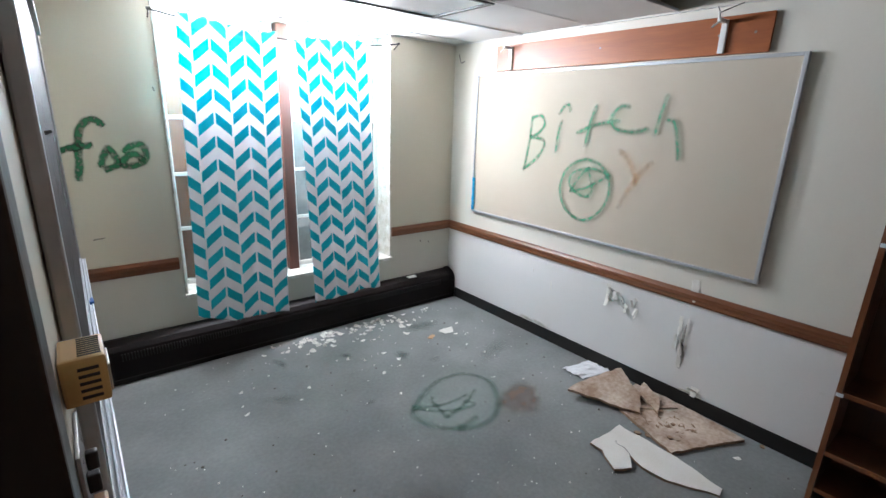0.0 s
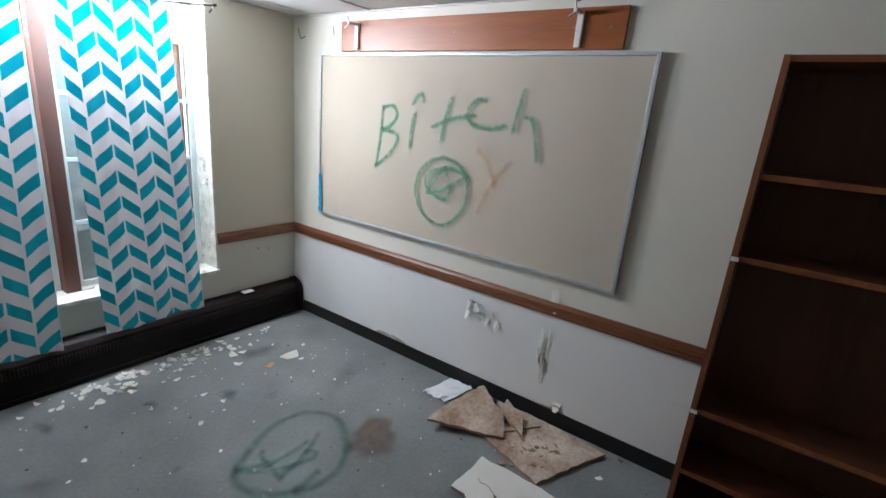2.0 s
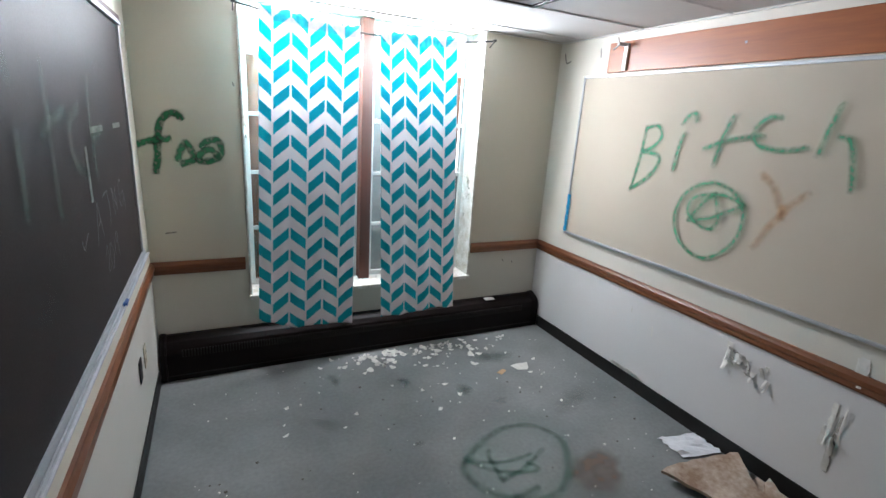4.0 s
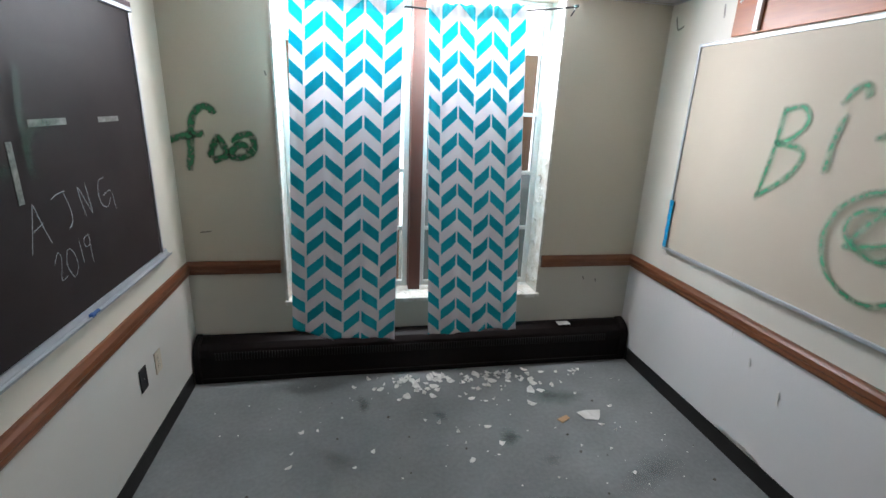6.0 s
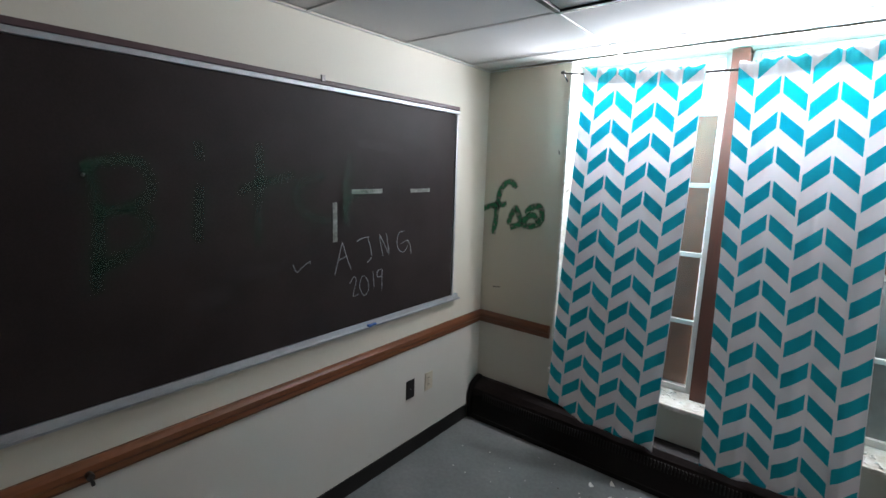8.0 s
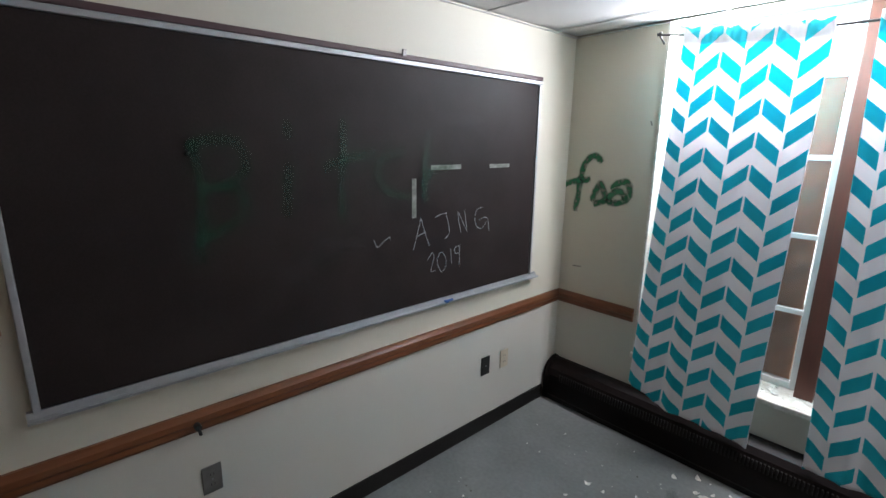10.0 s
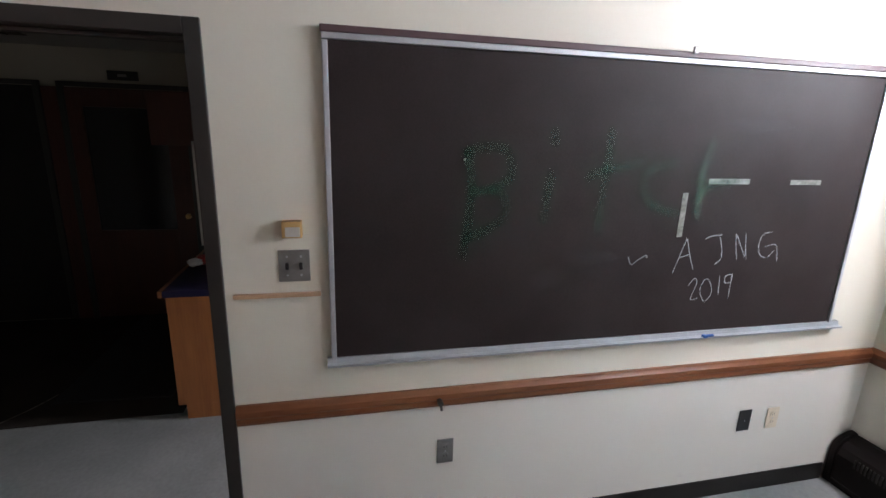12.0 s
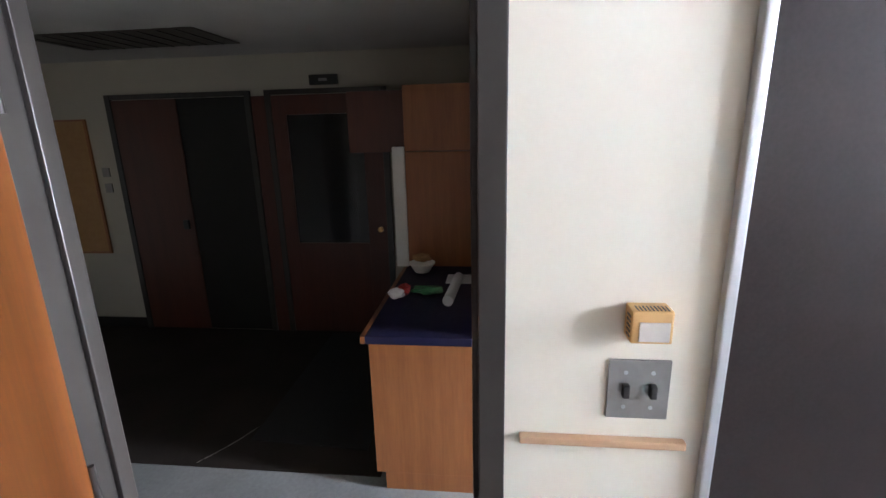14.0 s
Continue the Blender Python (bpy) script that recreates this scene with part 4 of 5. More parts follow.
SCAR = spray_paint("wall_scar", (0.36, 0.33, 0.29), 0.7, 0.7, 0.9, 60)
blob("wall_hole", -2.402, 0.40, 0.014, 0.03, eastp, spray_paint("hole_shadow", (0.05, 0.045, 0.04), 1.0, 0.5, 0.9, 50), "small dark hole punched in the wall plaster", category="hole", lift=0.004)
strokes("wall_scar", [[(-2.41, 0.55), (-2.40, 0.40), (-2.41, 0.25)], [(-1.86, 0.62), (-1.92, 0.60), (-1.97, 0.55)]], 0.03, eastp, SCAR, "bare plaster scars where paint has peeled", "scar")
strokes("wall_scar", [[(0.40 - 0.3, 0.97), (0.16, 0.975)], [(2.62, 0.62), (2.63, 0.60)], [(2.72, 0.60), (2.725, 0.58)], [(0.53, 1.9), (0.535, 1.88)]], 0.014, north, SCAR, "small chips in the wall paint", "scar")
strokes("wall_scar", [[(-0.06, 2.33), (-0.09, 2.26), (-0.14, 2.27)], [(-0.46, 2.33), (-0.47, 2.27)]], 0.02, eastp, SCAR, "grey scar of torn paint near the ceiling", "scar")

# ---- bookcase ----
BY0, BY1, BX = -4.14, -3.222, 2.67
bc = thing("bookcase", (2.82, -3.68, 0), "tall empty dark-stained wooden bookcase against the wall", "bookcase")
for a, b in ((BY0, BY0 + 0.022), (BY1 - 0.022, BY1)):
    part("side_panel", boxes((BX, W - 0.026, a, b, 0, 2.09), bevel=0.002), SHELFWOOD, bc)
part("top_panel", boxes((BX, W - 0.026, BY0 + 0.0225, BY1 - 0.0225, 2.066, 2.09), bevel=0.002), SHELFEDGE, bc)
part("back_panel", boxes((W - 0.036, W - 0.0265, BY0 + 0.0225, BY1 - 0.0225, 0.02, 2.065)), SHELFWOOD, bc)
for z in (1.642, 1.311, 0.600, 0.279, 0.07):
    sh = part("shelf", boxes((BX + 0.012, W - 0.037, BY0 + 0.0225, BY1 - 0.0225, z, z + 0.022), bevel=0.002), SHELFWOOD, bc)
    part("edge_strip", boxes((BX + 0.004, BX + 0.0115, BY0 + 0.023, BY1 - 0.023, z, z + 0.023)), SHELFEDGE, sh, "lighter front edge")
for a, b in ((BY0, BY0 + 0.022), (BY1 - 0.022, BY1)):
    part("edge_strip", boxes((BX - 0.006, BX - 0.0005, a, b, 0, 2.09)), SHELFEDGE, bc, "lighter front edge")
for z in (1.312, 0.60):
    part("label_sticker", boxes((BX - 0.0075, BX - 0.0062, BY1 - 0.03, BY1 - 0.002, z, z + 0.018)), PAPER, bc, "small white sticker")

# ---- debris on the floor ----
def slab(name, outline, z0, t, material, tilt, label, seed):
    """A broken piece of ceiling tile: ragged outline, face and crumbly edge."""
    rnd = random.Random(seed)
    cx, cy = sum(p[0] for p in outline) / len(outline), sum(p[1] for p in outline) / len(outline)
    pts = []
    for (a, b), (c, d) in zip(outline, outline[1:] + outline[:1]):
        n_ = max(2, int(math.hypot(c - a, d - b) / 0.04))
        for i in range(n_):
            s = i / n_
            pts.append((a + (c - a) * s - cx + rnd.uniform(-0.006, 0.006), b + (d - b) * s - cy + rnd.uniform(-0.006, 0.006)))
    th = thing(name, (cx, cy, z0), label, "ceiling tile", "broken ceiling tiles")
    m4 = pose(cx, cy, z0, *tilt)
    for nm, a, b, mm in (("core", 0, t * 0.85, TILECORE), ("face", t * 0.86, t, material)):
        bm = bmesh.new()
        prism(bm, pts, a, b)
        bm.transform(m4)
        part(nm, bm, mm, th)
slab("broken_ceiling_tile", [(2.589, -2.255), (2.445, -2.662), (2.915, -2.868), (2.952, -2.52), (2.95, -2.16), (2.79, -2.20)], 0.002, 0.018, BROWN_TILE, (0, 0, 0), "broken ceiling tile with brown water stains on the floor", 31)
slab("broken_ceiling_tile", [(2.44, -1.96), (2.56, -2.24), (2.62, -2.37), (2.80, -2.275), (2.845, -2.18), (2.94, -2.04), (2.66, -1.975)], 0.045, 0.018, BROWN_TILE, (6, -4, 0), "broken stained ceiling tile leaning on another piece", 32)
slab("broken_ceiling_tile", [(2.80, -2.27), (2.71, -2.45), (2.86, -2.38), (2.945, -2.215)], 0.034, 0.016, BROWN_TILE, (0, -5, 0), "small broken stained tile piece propped on others", 33)
slab("broken_ceiling_tile", [(2.14, -2.347), (2.42, -2.356), (2.435, -2.698), (2.40, -2.946), (2.34, -2.953), (2.229, -2.743), (2.202, -2.619), (2.239, -2.532), (2.161, -2.594), (2.066, -2.545), (2.142, -2.419)], 0.003, 0.016, PALE_TILE, (1.5, 0, 0), "cracked pale ceiling tile piece lying on the floor", 34)
bm = bmesh.new()
K = 8
g = [[bm.verts.new((2.70 + 0.26 * i / K + 0.01 * (j % 2), -1.72 - 0.18 * j / K - 0.05 * i / K, 0.008 + 0.03 * abs(noise.noise((i * 0.6, j * 0.6, 3))))) for j in range(K + 1)] for i in range(K + 1)]
for i in range(K):
    for j in range(K):
        bm.faces.new((g[i][j], g[i + 1][j], g[i + 1][j + 1], g[i][j + 1]))
solid("crumpled_paper", bm, PAPER, "crumpled white plastic sheet by the wall", "paper").modifiers.new("thickness", "SOLIDIFY").thickness = 0.001

rnd = random.Random(77)
flakes = []
for k in range(10):
    flakes.append(mesh_of("paint_chip", flake_mesh(rnd, 0.03, 0.02), FLAKE))
def chip(x, y, r, k):
    o = new("paint_chip", flakes[k % 10])
    o.matrix_basis = pose(x, y, 0.0015, 0, 0, rnd.uniform(0, 360)) @ Matrix.Diagonal((r / 0.03, r / 0.03, 1, 1))
    tagged(o, "curled white paint chip on the grey floor", "paint chip", "fallen paint chips")
for k in range(120):
    x = min(max(rnd.gauss(1.72, 0.36), 0.8), 2.75)
    chip(x, -0.15 - abs(rnd.gauss(0, 0.11)) - 0.04, rnd.uniform(0.010, 0.034), k)
for k in range(28):
    chip(rnd.uniform(0.6, 2.6), rnd.uniform(-1.3, -0.3), rnd.uniform(0.006, 0.022), k)
for x, y, r in ((2.40, -0.735, 0.085), (2.17, -0.35, 0.05), (2.12, -0.44, 0.045), (1.62, -0.26, 0.05), (1.75, -0.75, 0.03), (2.08, -0.58, 0.035), (2.72, -2.9, 0.03), (1.6, -1.0, 0.03)):
    chip(x, y, r, int(r * 1000))
solid("brown_chip", prism(bmesh.new(), [(2.18, -0.74), (2.25, -0.71), (2.26, -0.74), (2.20, -0.775)], 0.001, 0.006), wood("splinter_wood", (0.5, 0.3, 0.16), (0.4, 0.22, 0.1), "x"), "tan splinter lying on the floor", "debris")
bm = bmesh.new()
for k in range(240):
    x, y, r = rnd.uniform(0.2, 2.9), rnd.uniform(-3.6, -0.15), rnd.uniform(0.0015, 0.005)
    if k % 8 == 0:
        r *= 1.8
    prism(bm, [(x + r, y), (x + 0.2 * r, y + r * 0.9), (x - r, y + 0.3 * r), (x - 0.2 * r, y - r)], 0.0008, 0.0008 + r * 0.7)
solid("floor_grit", bm, FLAKE, "scattered pale grit and crumbs on the floor", "debris", kind="stuff")
bm = bmesh.new()
for k in range(60):
    x, y, r = rnd.uniform(0.2, 2.9), rnd.uniform(-3.4, -0.3), rnd.uniform(0.003, 0.009)
    prism(bm, [(x + r, y), (x + 0.2 * r, y + r * 0.9), (x - r, y + 0.3 * r), (x - 0.2 * r, y - r)], 0.0008, 0.0008 + r * 0.5)
solid("dark_grit", bm, DARKVOID, "scattered dark crumbs on the floor", "debris", kind="stuff")

solid("fibre_strip", prism(bmesh.new(), [(2.66, -2.33), (2.69, -2.31), (2.90, -2.47), (2.885, -2.49)], 0.0205, 0.030), BROWN_TILE, "narrow torn strip of tile fibre on a broken tile", "debris")
for k, (x, y, r0) in enumerate(((2.56, -2.60, 0.022), (2.70, -2.55, 0.016), (2.47, -2.45, 0.022), (2.50, -2.50, 0.03), (2.95, -2.95, 0.018))):
    rr_ = random.Random(90 + k)
    pts = [(x + r0 * rr_.uniform(0.5, 1) * math.cos(a * 1.05), y + r0 * rr_.uniform(0.5, 1) * math.sin(a * 1.05)) for a in range(6)]
    solid("tile_crumb", prism(bmesh.new(), pts, 0.0205 if k < 2 else 0.001, 0.0285 if k < 2 else 0.009), TILECORE, "dark crumb broken off a ceiling tile", "debris", "tile crumbs")

# dark flecks of dirt on the stained tile, and the crack across the pale one
bm = bmesh.new()
rk = random.Random(55)
for _ in range(46):
    x, y, r, a = rk.uniform(2.54, 2.84), rk.uniform(-2.66, -2.36), rk.uniform(0.003, 0.011), rk.uniform(0, 3.1)
    c, d = math.cos(a) * r * 1.8, math.sin(a) * r * 1.8
    prism(bm, [(x + c, y + d), (x - d * 0.3, y + c * 0.3), (x - c, y - d), (x + d * 0.3, y - c * 0.3)], 0.0203, 0.0215 + r * 0.2)
solid("tile_dirt", bm, TILECORE, "dark flecks of dirt on the stained tile", "debris", kind="stuff")
strokes("crack", [[(2.238, -2.53), (2.262, -2.48), (2.258, -2.44), (2.30, -2.40), (2.305, -2.355)]], 0.005, lambda u, v, h: (u, v, 0.0215 + h), spray_paint("crack_shadow", (0.10, 0.08, 0.06), 0.9, 0.4, 0.9, 60), "thin dark crack across the pale tile", "crack")

# floor markings
strokes("graffiti", [
    [(1.539, -1.465), (1.646, -1.391), (1.837, -1.31), (2.001, -1.321), (2.097, -1.384), (2.137, -1.523), (2.07, -1.66), (1.981, -1.766), (1.874, -1.832), (1.772, -1.843), (1.674, -1.817), (1.59, -1.758), (1.522, -1.68), (1.488, -1.573), (1.504, -1.498), (1.539, -1.465)],
    [(1.639, -1.778), (1.718, -1.782), (1.789, -1.772)]], 0.075, floor_at, SPRAY_FL, "green sprayed ring on the grey floor")
strokes("graffiti", [
    [(1.539, -1.465), (1.651, -1.533), (1.768, -1.559), (1.899, -1.554)],
    [(1.987, -1.547), (1.825, -1.624), (1.715, -1.653), (1.638, -1.668)],
    [(1.638, -1.668), (1.654, -1.553), (1.669, -1.467), (1.691, -1.454)],
    [(1.533, -1.475), (1.62, -1.58), (1.737, -1.647), (1.841, -1.673), (1.867, -1.651), (1.839, -1.607)]], 0.05, floor_at, SPRAY_FL, "green sprayed star inside a ring on the floor", lift=0.006)
blob("floor_stain", 2.165, -1.79, 0.20, 0.155, floor_at, STAIN_B, "brown rusty stain on the floor", seed=2)
for x, y, rx, ry, m_, s_ in ((2.28, -0.52, 0.20, 0.12, STAIN_G, 3), (1.85, -0.85, 0.10, 0.07, STAIN_G, 5), (2.02, -1.05, 0.07, 0.05, STAIN_K, 6), (1.05, -0.45, 0.09, 0.05, STAIN_G, 8), (0.9, -0.9, 0.14, 0.08, STAIN_K, 9), (1.35, -1.25, 0.05, 0.03, STAIN_K, 10), (1.5, -0.62, 0.06, 0.04, STAIN_G, 12), (2.5, -1.2, 0.25, 0.12, STAIN_K, 13), (1.2, -2.2, 0.3, 0.2, STAIN_K, 14)):
    blob("floor_stain", x, y, rx, ry, floor_at, m_, "dull stain with blurred edges on the floor", seed=s_, turn=s_)

# ---- door ----
fr_ = thing("door_frame", (-0.06, -3.6, 0), "dark bronze painted metal door frame", "door frame", kind="structure")
part("jamb", boxes((-0.10, 0.014, -3.183, -3.133, 0, 2.14), (-0.085, -0.045, -3.197, -3.1835, 0, 2.075), bevel=0.003), FRAMEPAINT, fr_)
part("jamb", boxes((-0.10, 0.014, -4.098, -4.048, 0, 2.14), (-0.085, -0.045, -4.0475, -4.034, 0, 2.075), bevel=0.003), FRAMEPAINT, fr_)
part("head", boxes((-0.10, 0.014, -4.0475, -3.1835, 2.09, 2.14), (-0.085, -0.045, -4.033, -3.198, 2.076, 2.0895), bevel=0.003), FRAMEPAINT, fr_)
part("strike_plate", boxes((-0.04, -0.012, -3.1845, -3.1828, 0.96, 1.06)), STEEL, fr_)
dr = new("door_1")
dr.empty_display_size = 0.05
dr.matrix_basis = pose(0.012, -4.043, 0, 0, 0, 24.8)
tagged(dr, "open orange-brown veneered wooden door with brass lever", "door", kind="structure")
def dpart(name, bm, m, parent=None, label="", smooth=False):
    ob = new(name, mesh_of(name, bm, m, smooth))
    ob.parent = parent or dr
    if label:
        tagged(ob, label)
    return ob
dpart("leaf", boxes((0.004, 0.826, -0.045, -0.001, 0.012, 2.082), bevel=0.0015), DOORWOOD)
dpart("edge_band", boxes((0.8265, 0.8295, -0.045, -0.001, 0.012, 2.082)), DOOREDGE, None, "reddish lipping")
dpart("latch_plate", boxes((0.8297, 0.8312, -0.037, -0.009, 0.98, 1.08)), BRASS)
bm = bmesh.new()
cyl(bm, (0.765, 0.0, 0.96), (0.765, 0.008, 0.96), 0.03, seg=20)
cyl(bm, (0.765, 0.008, 0.96), (0.765, 0.05, 0.96), 0.011)
lv = [(0.765, 0.05, 0.96), (0.74, 0.056, 0.966), (0.70, 0.056, 0.958), (0.665, 0.054, 0.952), (0.645, 0.05, 0.962)]
for a, b in zip(lv, lv[1:]):
    cyl(bm, a, b, 0.0095, 0.009)
for p_ in lv:
    bmesh.ops.create_uvsphere(bm, u_segments=10, v_segments=6, radius=0.0105, matrix=Matrix.Translation(p_))
dpart("door_handle", bm, BRASS, None, "worn brass lever", True)
for z in (0.2, 1.05, 1.9):
    dpart("hinge", cyl(bmesh.new(), (0.0, 0.004, z - 0.05), (0.0, 0.004, z + 0.05), 0.007), FRAMEPAINT)

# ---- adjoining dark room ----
# north, south and west walls wear the darkened cream, so they look unlit
structure("wall_hall_north", boxes((HX - 0.12, -1.19, HY1, HY1 + 0.12, 0, 2.95)), DIMMED_HALL_PAINT, "cream painted wall behind the counter")
structure("wall_passage_west", boxes((-1.31, -1.19, HY1 + 0.12, 0.3, 0, 2.95)), CREAM, "plain cream wall of the side passage")
structure("wall_passage_north", boxes((-1.19, -1.0, 0, 0.3, 0, 2.95), (-0.28, -0.13, 0, 0.3, 0, 2.95), (-1.0, -0.28, 0, 0.3, 0, 0.9), (-1.0, -0.28, 0, 0.3, 2.1, 2.95)), CREAM, "plain cream wall with a daylit opening")
structure("ceiling_passage", boxes((-1.19, -0.09, HY1, 0, H, H + 0.03)), TILE, "plain pale ceiling")
structure("wall_hall_south", boxes((HX - 0.12, -0.13, HY0 - 0.1, HY0, 0, 2.95)), DIMMED_HALL_PAINT, "plain cream wall")
structure("wall_hall_east", boxes((-0.09, -0.005, HY0, S - 0.12, 0, 2.95)), CREAM, "plain cream wall")
structure("wall_hall_west", boxes((HX - 0.12, HX, HY0, HY1, 0, 2.95)), DIMMED_HALL_PAINT, "cream wall with two dark doors")
# same pale ceiling as the passage, with its shade held in the colour
structure("ceiling_hall", boxes((HX, -0.09, HY0, HY1, H, H + 0.03)), DIMMED_HALL_TILE, "plain pale ceiling")
structure("baseboard_hall", boxes((HX, HX + 0.008, HY0, -6.465, 0, 0.1), (HX, HX + 0.008, -4.0, HY1, 0, 0.1)), BLACK_TRIM_AND_GAP, "black rubber baseboard")
# ceiling return grille
gr = thing("ceiling_grille", (-2.27, -5.5, H), "dark rectangular ceiling opening with a thin frame", "ceiling vent")
part("frame", boxes((-2.55, -2.0, -6.10, -4.92, H - 0.006, H - 0.001)), mat("grille_dark", (0.10, 0.085, 0.07), rough=0.7), gr)
for k in range(9):
    part("slat", boxes((-2.53, -2.02, -6.04 + k * 0.125, -6.03 + k * 0.125, H - 0.012, H - 0.0065)), FRAMEPAINT, gr)

def hall_door(y0, y1, label, glazed, leaf):
    d = thing("door_2" if glazed else "door_3", (HX, (y0 + y1) / 2, 0), label, "door", kind="structure")
    for a, b in ((y0, y0 + 0.05), (y1 - 0.05, y1)):
        part("jamb", boxes((HX + 0.001, HX + 0.03, a, b, 0, 2.14), bevel=0.003), FRAMEPAINT, d)
    part("head", boxes((HX + 0.001, HX + 0.03, y0 + 0.0505, y1 - 0.0505, 2.10, 2.14), bevel=0.003), FRAMEPAINT, d)
    a, b = leaf
    if glazed:
        lf = part("leaf", boxes((HX + 0.002, HX + 0.022, y0 + 0.052, -4.86, 0.01, 2.095), (HX + 0.002, HX + 0.022, -4.22, y1 - 0.052, 0.01, 2.095), (HX + 0.002, HX + 0.022, -4.859, -4.221, 0.01, 0.85), (HX + 0.002, HX + 0.022, -4.859, -4.221, 1.94, 2.095)), DARKDOOR, d)
        part("glass_pane", boxes((HX + 0.004, HX + 0.010, -4.8585, -4.2215, 0.851, 1.939)), DARKGLASS, lf, "black unlit glass")
        part("knob", cyl(cyl(bmesh.new(), (HX + 0.022, -4.105, 0.98), (HX + 0.06, -4.105, 0.98), 0.01), (HX + 0.05, -4.105, 0.98), (HX + 0.075, -4.105, 0.98), 0.024), BRASS, d)
    else:
        part("leaf", boxes((HX + 0.002, HX + 0.022, a, b, 0.01, 2.095), bevel=0.002), DARKDOOR, d)
        # no real opening here: a black sheet paints the darkness beside the leaf
        part("gap_shade_sheet", boxes((HX + 0.002, HX + 0.012, b + 0.001, y1 - 0.052, 0.01, 2.095)), BLACK_TRIM_AND_GAP, d, "flat black sheet standing for the unlit gap")
        part("handle", boxes((HX + 0.022, HX + 0.05, b - 0.09, b - 0.04, 0.98, 1.06), bevel=0.006), BLACKPL, d)
hall_door(-6.46, -5.155, "dark red-brown wooden door standing half open", False, (-6.408, -5.82))
hall_door(-5.03, -4.008, "dark red-brown wooden door with a black glass pane", True, (0, 0))
solid("door_side_panel", boxes((HX + 0.001, HX + 0.02, -5.15, -5.035, 0.0, 2.095), bevel=0.002), DARKDOOR, "dark red-brown wooden panel between two doors", "panel")
sg = thing("sign", (HX, -4.52, 2.165), "small black sign over the door", "sign")
part("plate", boxes((HX + 0.001, HX + 0.03, -4.635, -4.402, 2.165, 2.243), bevel=0.003), BLACKPL, sg)
part("lettering", boxes((HX + 0.0302, HX + 0.0312, -4.555, -4.485, 2.193, 2.215)), STEEL, sg, "unreadable pale lettering bar")
bd = thing("notice_board", (HX, -6.87, 0.75), "tan cork notice board in a wooden frame", "notice board")
part("cork", boxes((HX + 0.001, HX + 0.012, -7.03, -6.71, 0.76, 1.935)), CORK, bd)
for d in ((-7.05, -7.03, 0.745, 1.95), (-6.71, -6.69, 0.745, 1.95), (-7.03, -6.71, 0.745, 0.76), (-7.03, -6.71, 1.935, 1.95)):
    part("frame_bar", boxes((HX + 0.001, HX + 0.02, *d)), OAK, bd)
for z in (1.50, 1.36):
    solid("wall_switch", boxes((HX + 0.001, HX + 0.01, -6.63, -6.56, z - 0.05, z + 0.03), bevel=0.002), STEEL, "small grey wall switch plate", "light switch")
CARPET = mat("brown_carpet", (0.038, 0.031, 0.027), (0.022, 0.018, 0.016), rough=0.95, spec=0.1, scale=3, fine=220, bump=0.6)
structure("carpet", boxes((HX + 0.009, -1.255, HY0, HY1 - 0.65, 0.0005, 0.006)), CARPET, "dark brown worn carpet on the floor")
solid("floor_mat", prism(bmesh.new(), [(-1.49, -4.605), (-1.45, -3.875), (-3.0, -3.875), (-3.0, -4.605)], 0.0065, 0.014), MAT_B, "black rubber runner mat in front of the counter", "mat")

# counter with its worktop
ct = thing("base_cabinet", (-1.75, -3.4, 0), "oak laminate base cabinet with a toe kick", "cabinet")
part("end_panel", prism(bmesh.new(), [(-1.20, -3.745), (-1.182, -3.745), (-1.182, -3.105), (-1.20, -3.105)], 0.10, 0.818), OAK, ct)
part("end_panel_foot", boxes((-1.20, -1.182, -3.70, -3.105, 0.0, 0.0995)), OAK, ct)
part("body", boxes((-2.95, -1.2005, -3.718, -3.105, 0.10, 0.818)), OAK, ct)
part("toe_kick", boxes((-2.95, -1.2005, -3.66, -3.105, 0.0, 0.099)), BLACK_TRIM_AND_GAP, ct)
for k in range(4):
    x0 = -2.94 + k * 0.436
    dd = part("cabinet_door", boxes((x0 + 0.008, x0 + 0.428, -3.737, -3.719, 0.12, 0.80), bevel=0.003), OAK, ct)
    part("handle", cyl(bmesh.new(), (x0 + 0.39, -3.75, 0.6), (x0 + 0.39, -3.75, 0.72), 0.006, seg=8), STEEL, dd)
wt = thing("worktop", (-1.75, -3.42, 0.82), "navy blue laminate worktop with an oak front edge", "worktop")
part("slab", boxes((-2.95, -1.172, -3.759, -3.105, 0.820, 0.860), bevel=0.003), NAVY, wt)
part("front_edge", boxes((-2.95, -1.172, -3.783, -3.7595, 0.820, 0.860), bevel=0.003), OAK, wt, "oak nosing")
hu = thing("tall_cabinet", (-2.6, -3.4, 0.86), "oak laminate wall cabinet standing on the worktop", "cabinet")
part("lower_side", boxes((-2.94, -2.32, -3.745, -3.105, 0.861, 1.655), bevel=0.002), OAK, hu)
part("upper_side", boxes((-2.94, -2.32, -3.745, -3.105, 1.660, 2.08), bevel=0.002), OAK, hu)
part("white_edge", boxes((-2.34, -2.31, -3.83, -3.7465, 0.861, 1.69), bevel=0.003), WHITE, hu, "white edge strip")
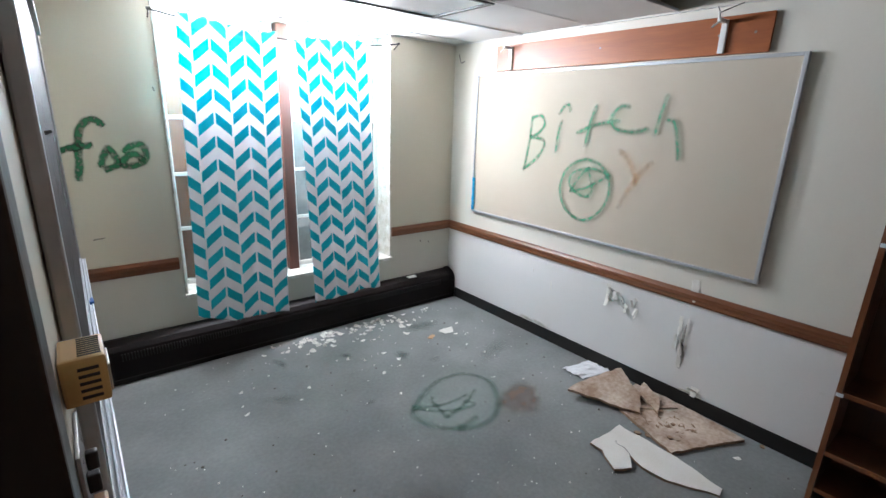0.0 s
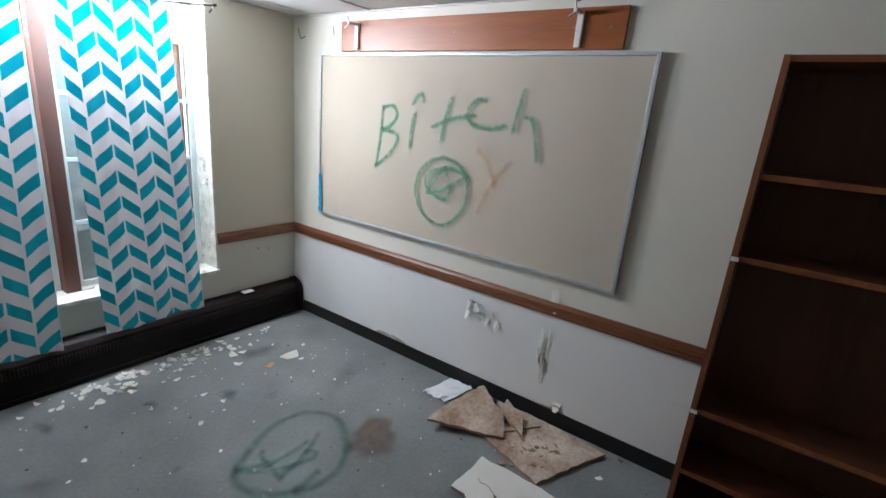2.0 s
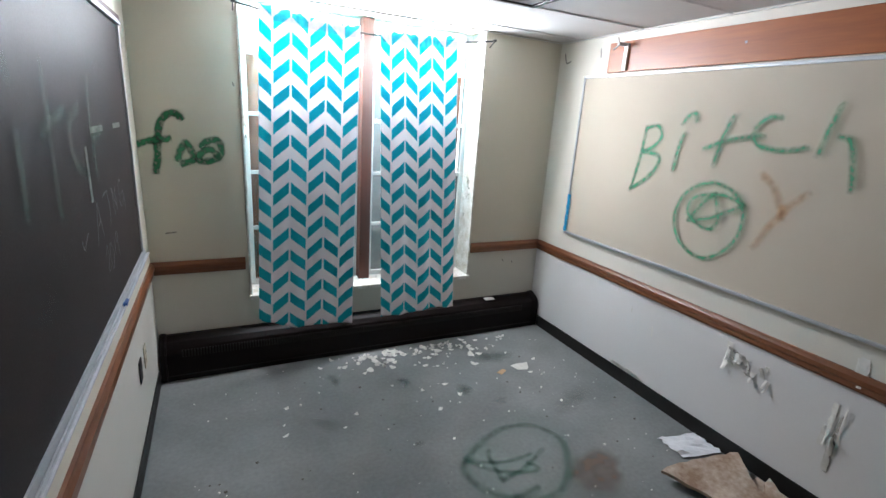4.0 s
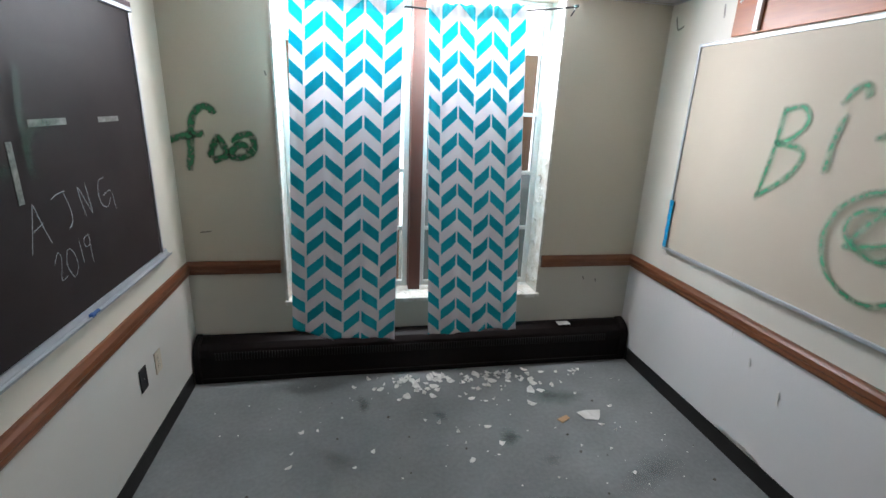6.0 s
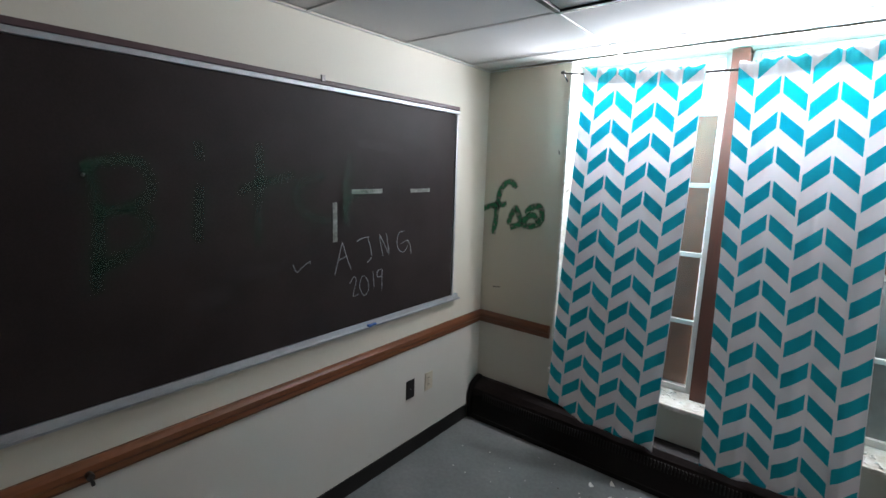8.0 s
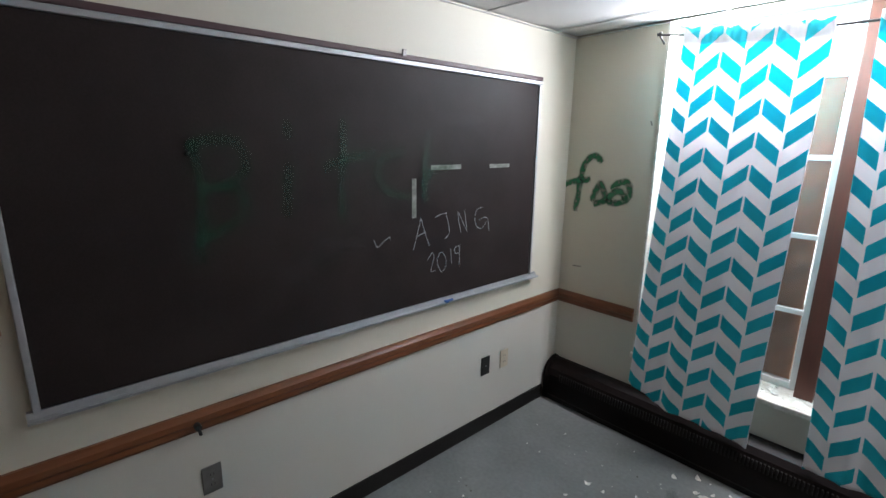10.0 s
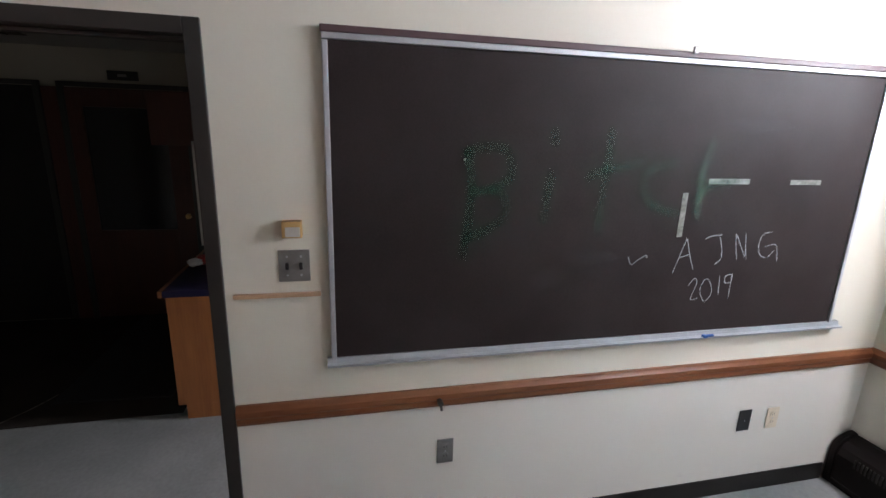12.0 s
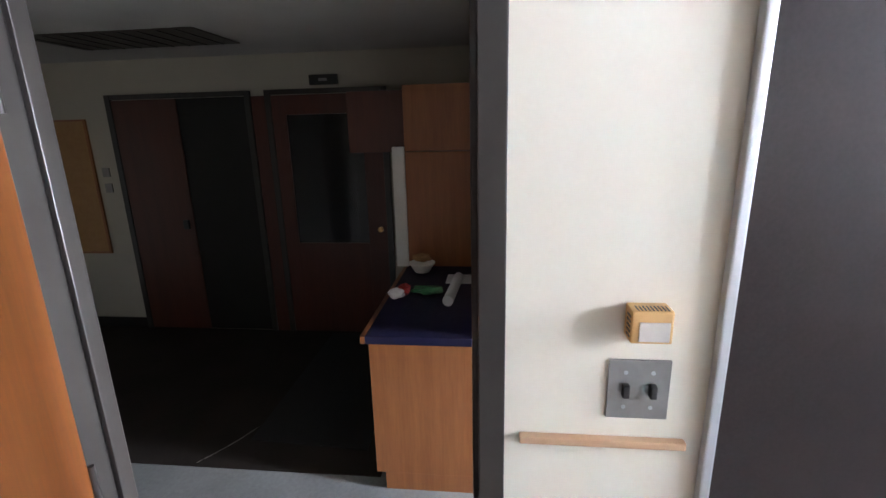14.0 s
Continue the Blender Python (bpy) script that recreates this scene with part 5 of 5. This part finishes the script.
solid("wall_cabinet", boxes((-2.95, -2.45, -4.16, -3.7455, 1.65, 2.06), bevel=0.003), DARKDOOR, "dark red-brown cabinet box hung beside the tall cabinet", "cabinet")
def crumple(cx, cy, z, sx, sy, sz, seed):
    bm = bmesh.new()
    bmesh.ops.create_icosphere(bm, subdivisions=3, radius=1)
    for v in bm.verts:
        k = 1 + 0.45 * noise.noise(v.co * 1.9 + Vector((seed, 0, 0)))
        v.co = Vector((cx + v.co.x * sx * k, cy + v.co.y * sy * k, z + max(-0.02, v.co.z * sz * k + sz * 0.8)))
    return bm
bg = thing("snack_bag", (-1.66, -3.62, 0.86), "crumpled white, red and green plastic packaging on the worktop", "packaging")
part("white_wrap", crumple(-1.655, -3.70, 0.882, 0.055, 0.045, 0.025, 1), PAPER, bg)
part("red_wrap", crumple(-1.70, -3.665, 0.885, 0.045, 0.035, 0.03, 2), RED, bg)
part("green_wrap", crumple(-1.72, -3.53, 0.882, 0.04, 0.09, 0.025, 3), GREEN, bg)
solid("paper_roll", cyl(bmesh.new(), (-1.57, -3.40, 0.891), (-2.0, -3.37, 0.891), 0.03, seg=18), PAPER, "white paper roll lying on the worktop", "paper roll", smooth=False)
bo = thing("bowl", (-2.2, -3.635, 0.86), "white bowl with crumpled paper on the worktop", "bowl")
part("shell", cyl(cyl(bmesh.new(), (-2.2, -3.635, 0.861), (-2.2, -3.635, 0.92), 0.05, 0.085, seg=20), (-2.2, -3.635, 0.92), (-2.2, -3.635, 0.926), 0.09, seg=20), WHITE, bo)
part("crumpled_paper", crumple(-2.2, -3.635, 0.94, 0.05, 0.06, 0.025, 6), CORK, bo)
solid("paper_sheet", boxes((-2.12, -1.95, -3.45, -3.22, 0.861, 0.868), bevel=0.002), PAPER, "folded white paper on the worktop", "paper")
strokes("floor_scratch", [[(-1.27, -4.82), (-1.45, -4.70), (-1.62, -4.62)]], 0.014, lambda u, v, h: (u, v, 0.006 + h), SCAR, "pale frayed thread on the dark carpet", "scratch")
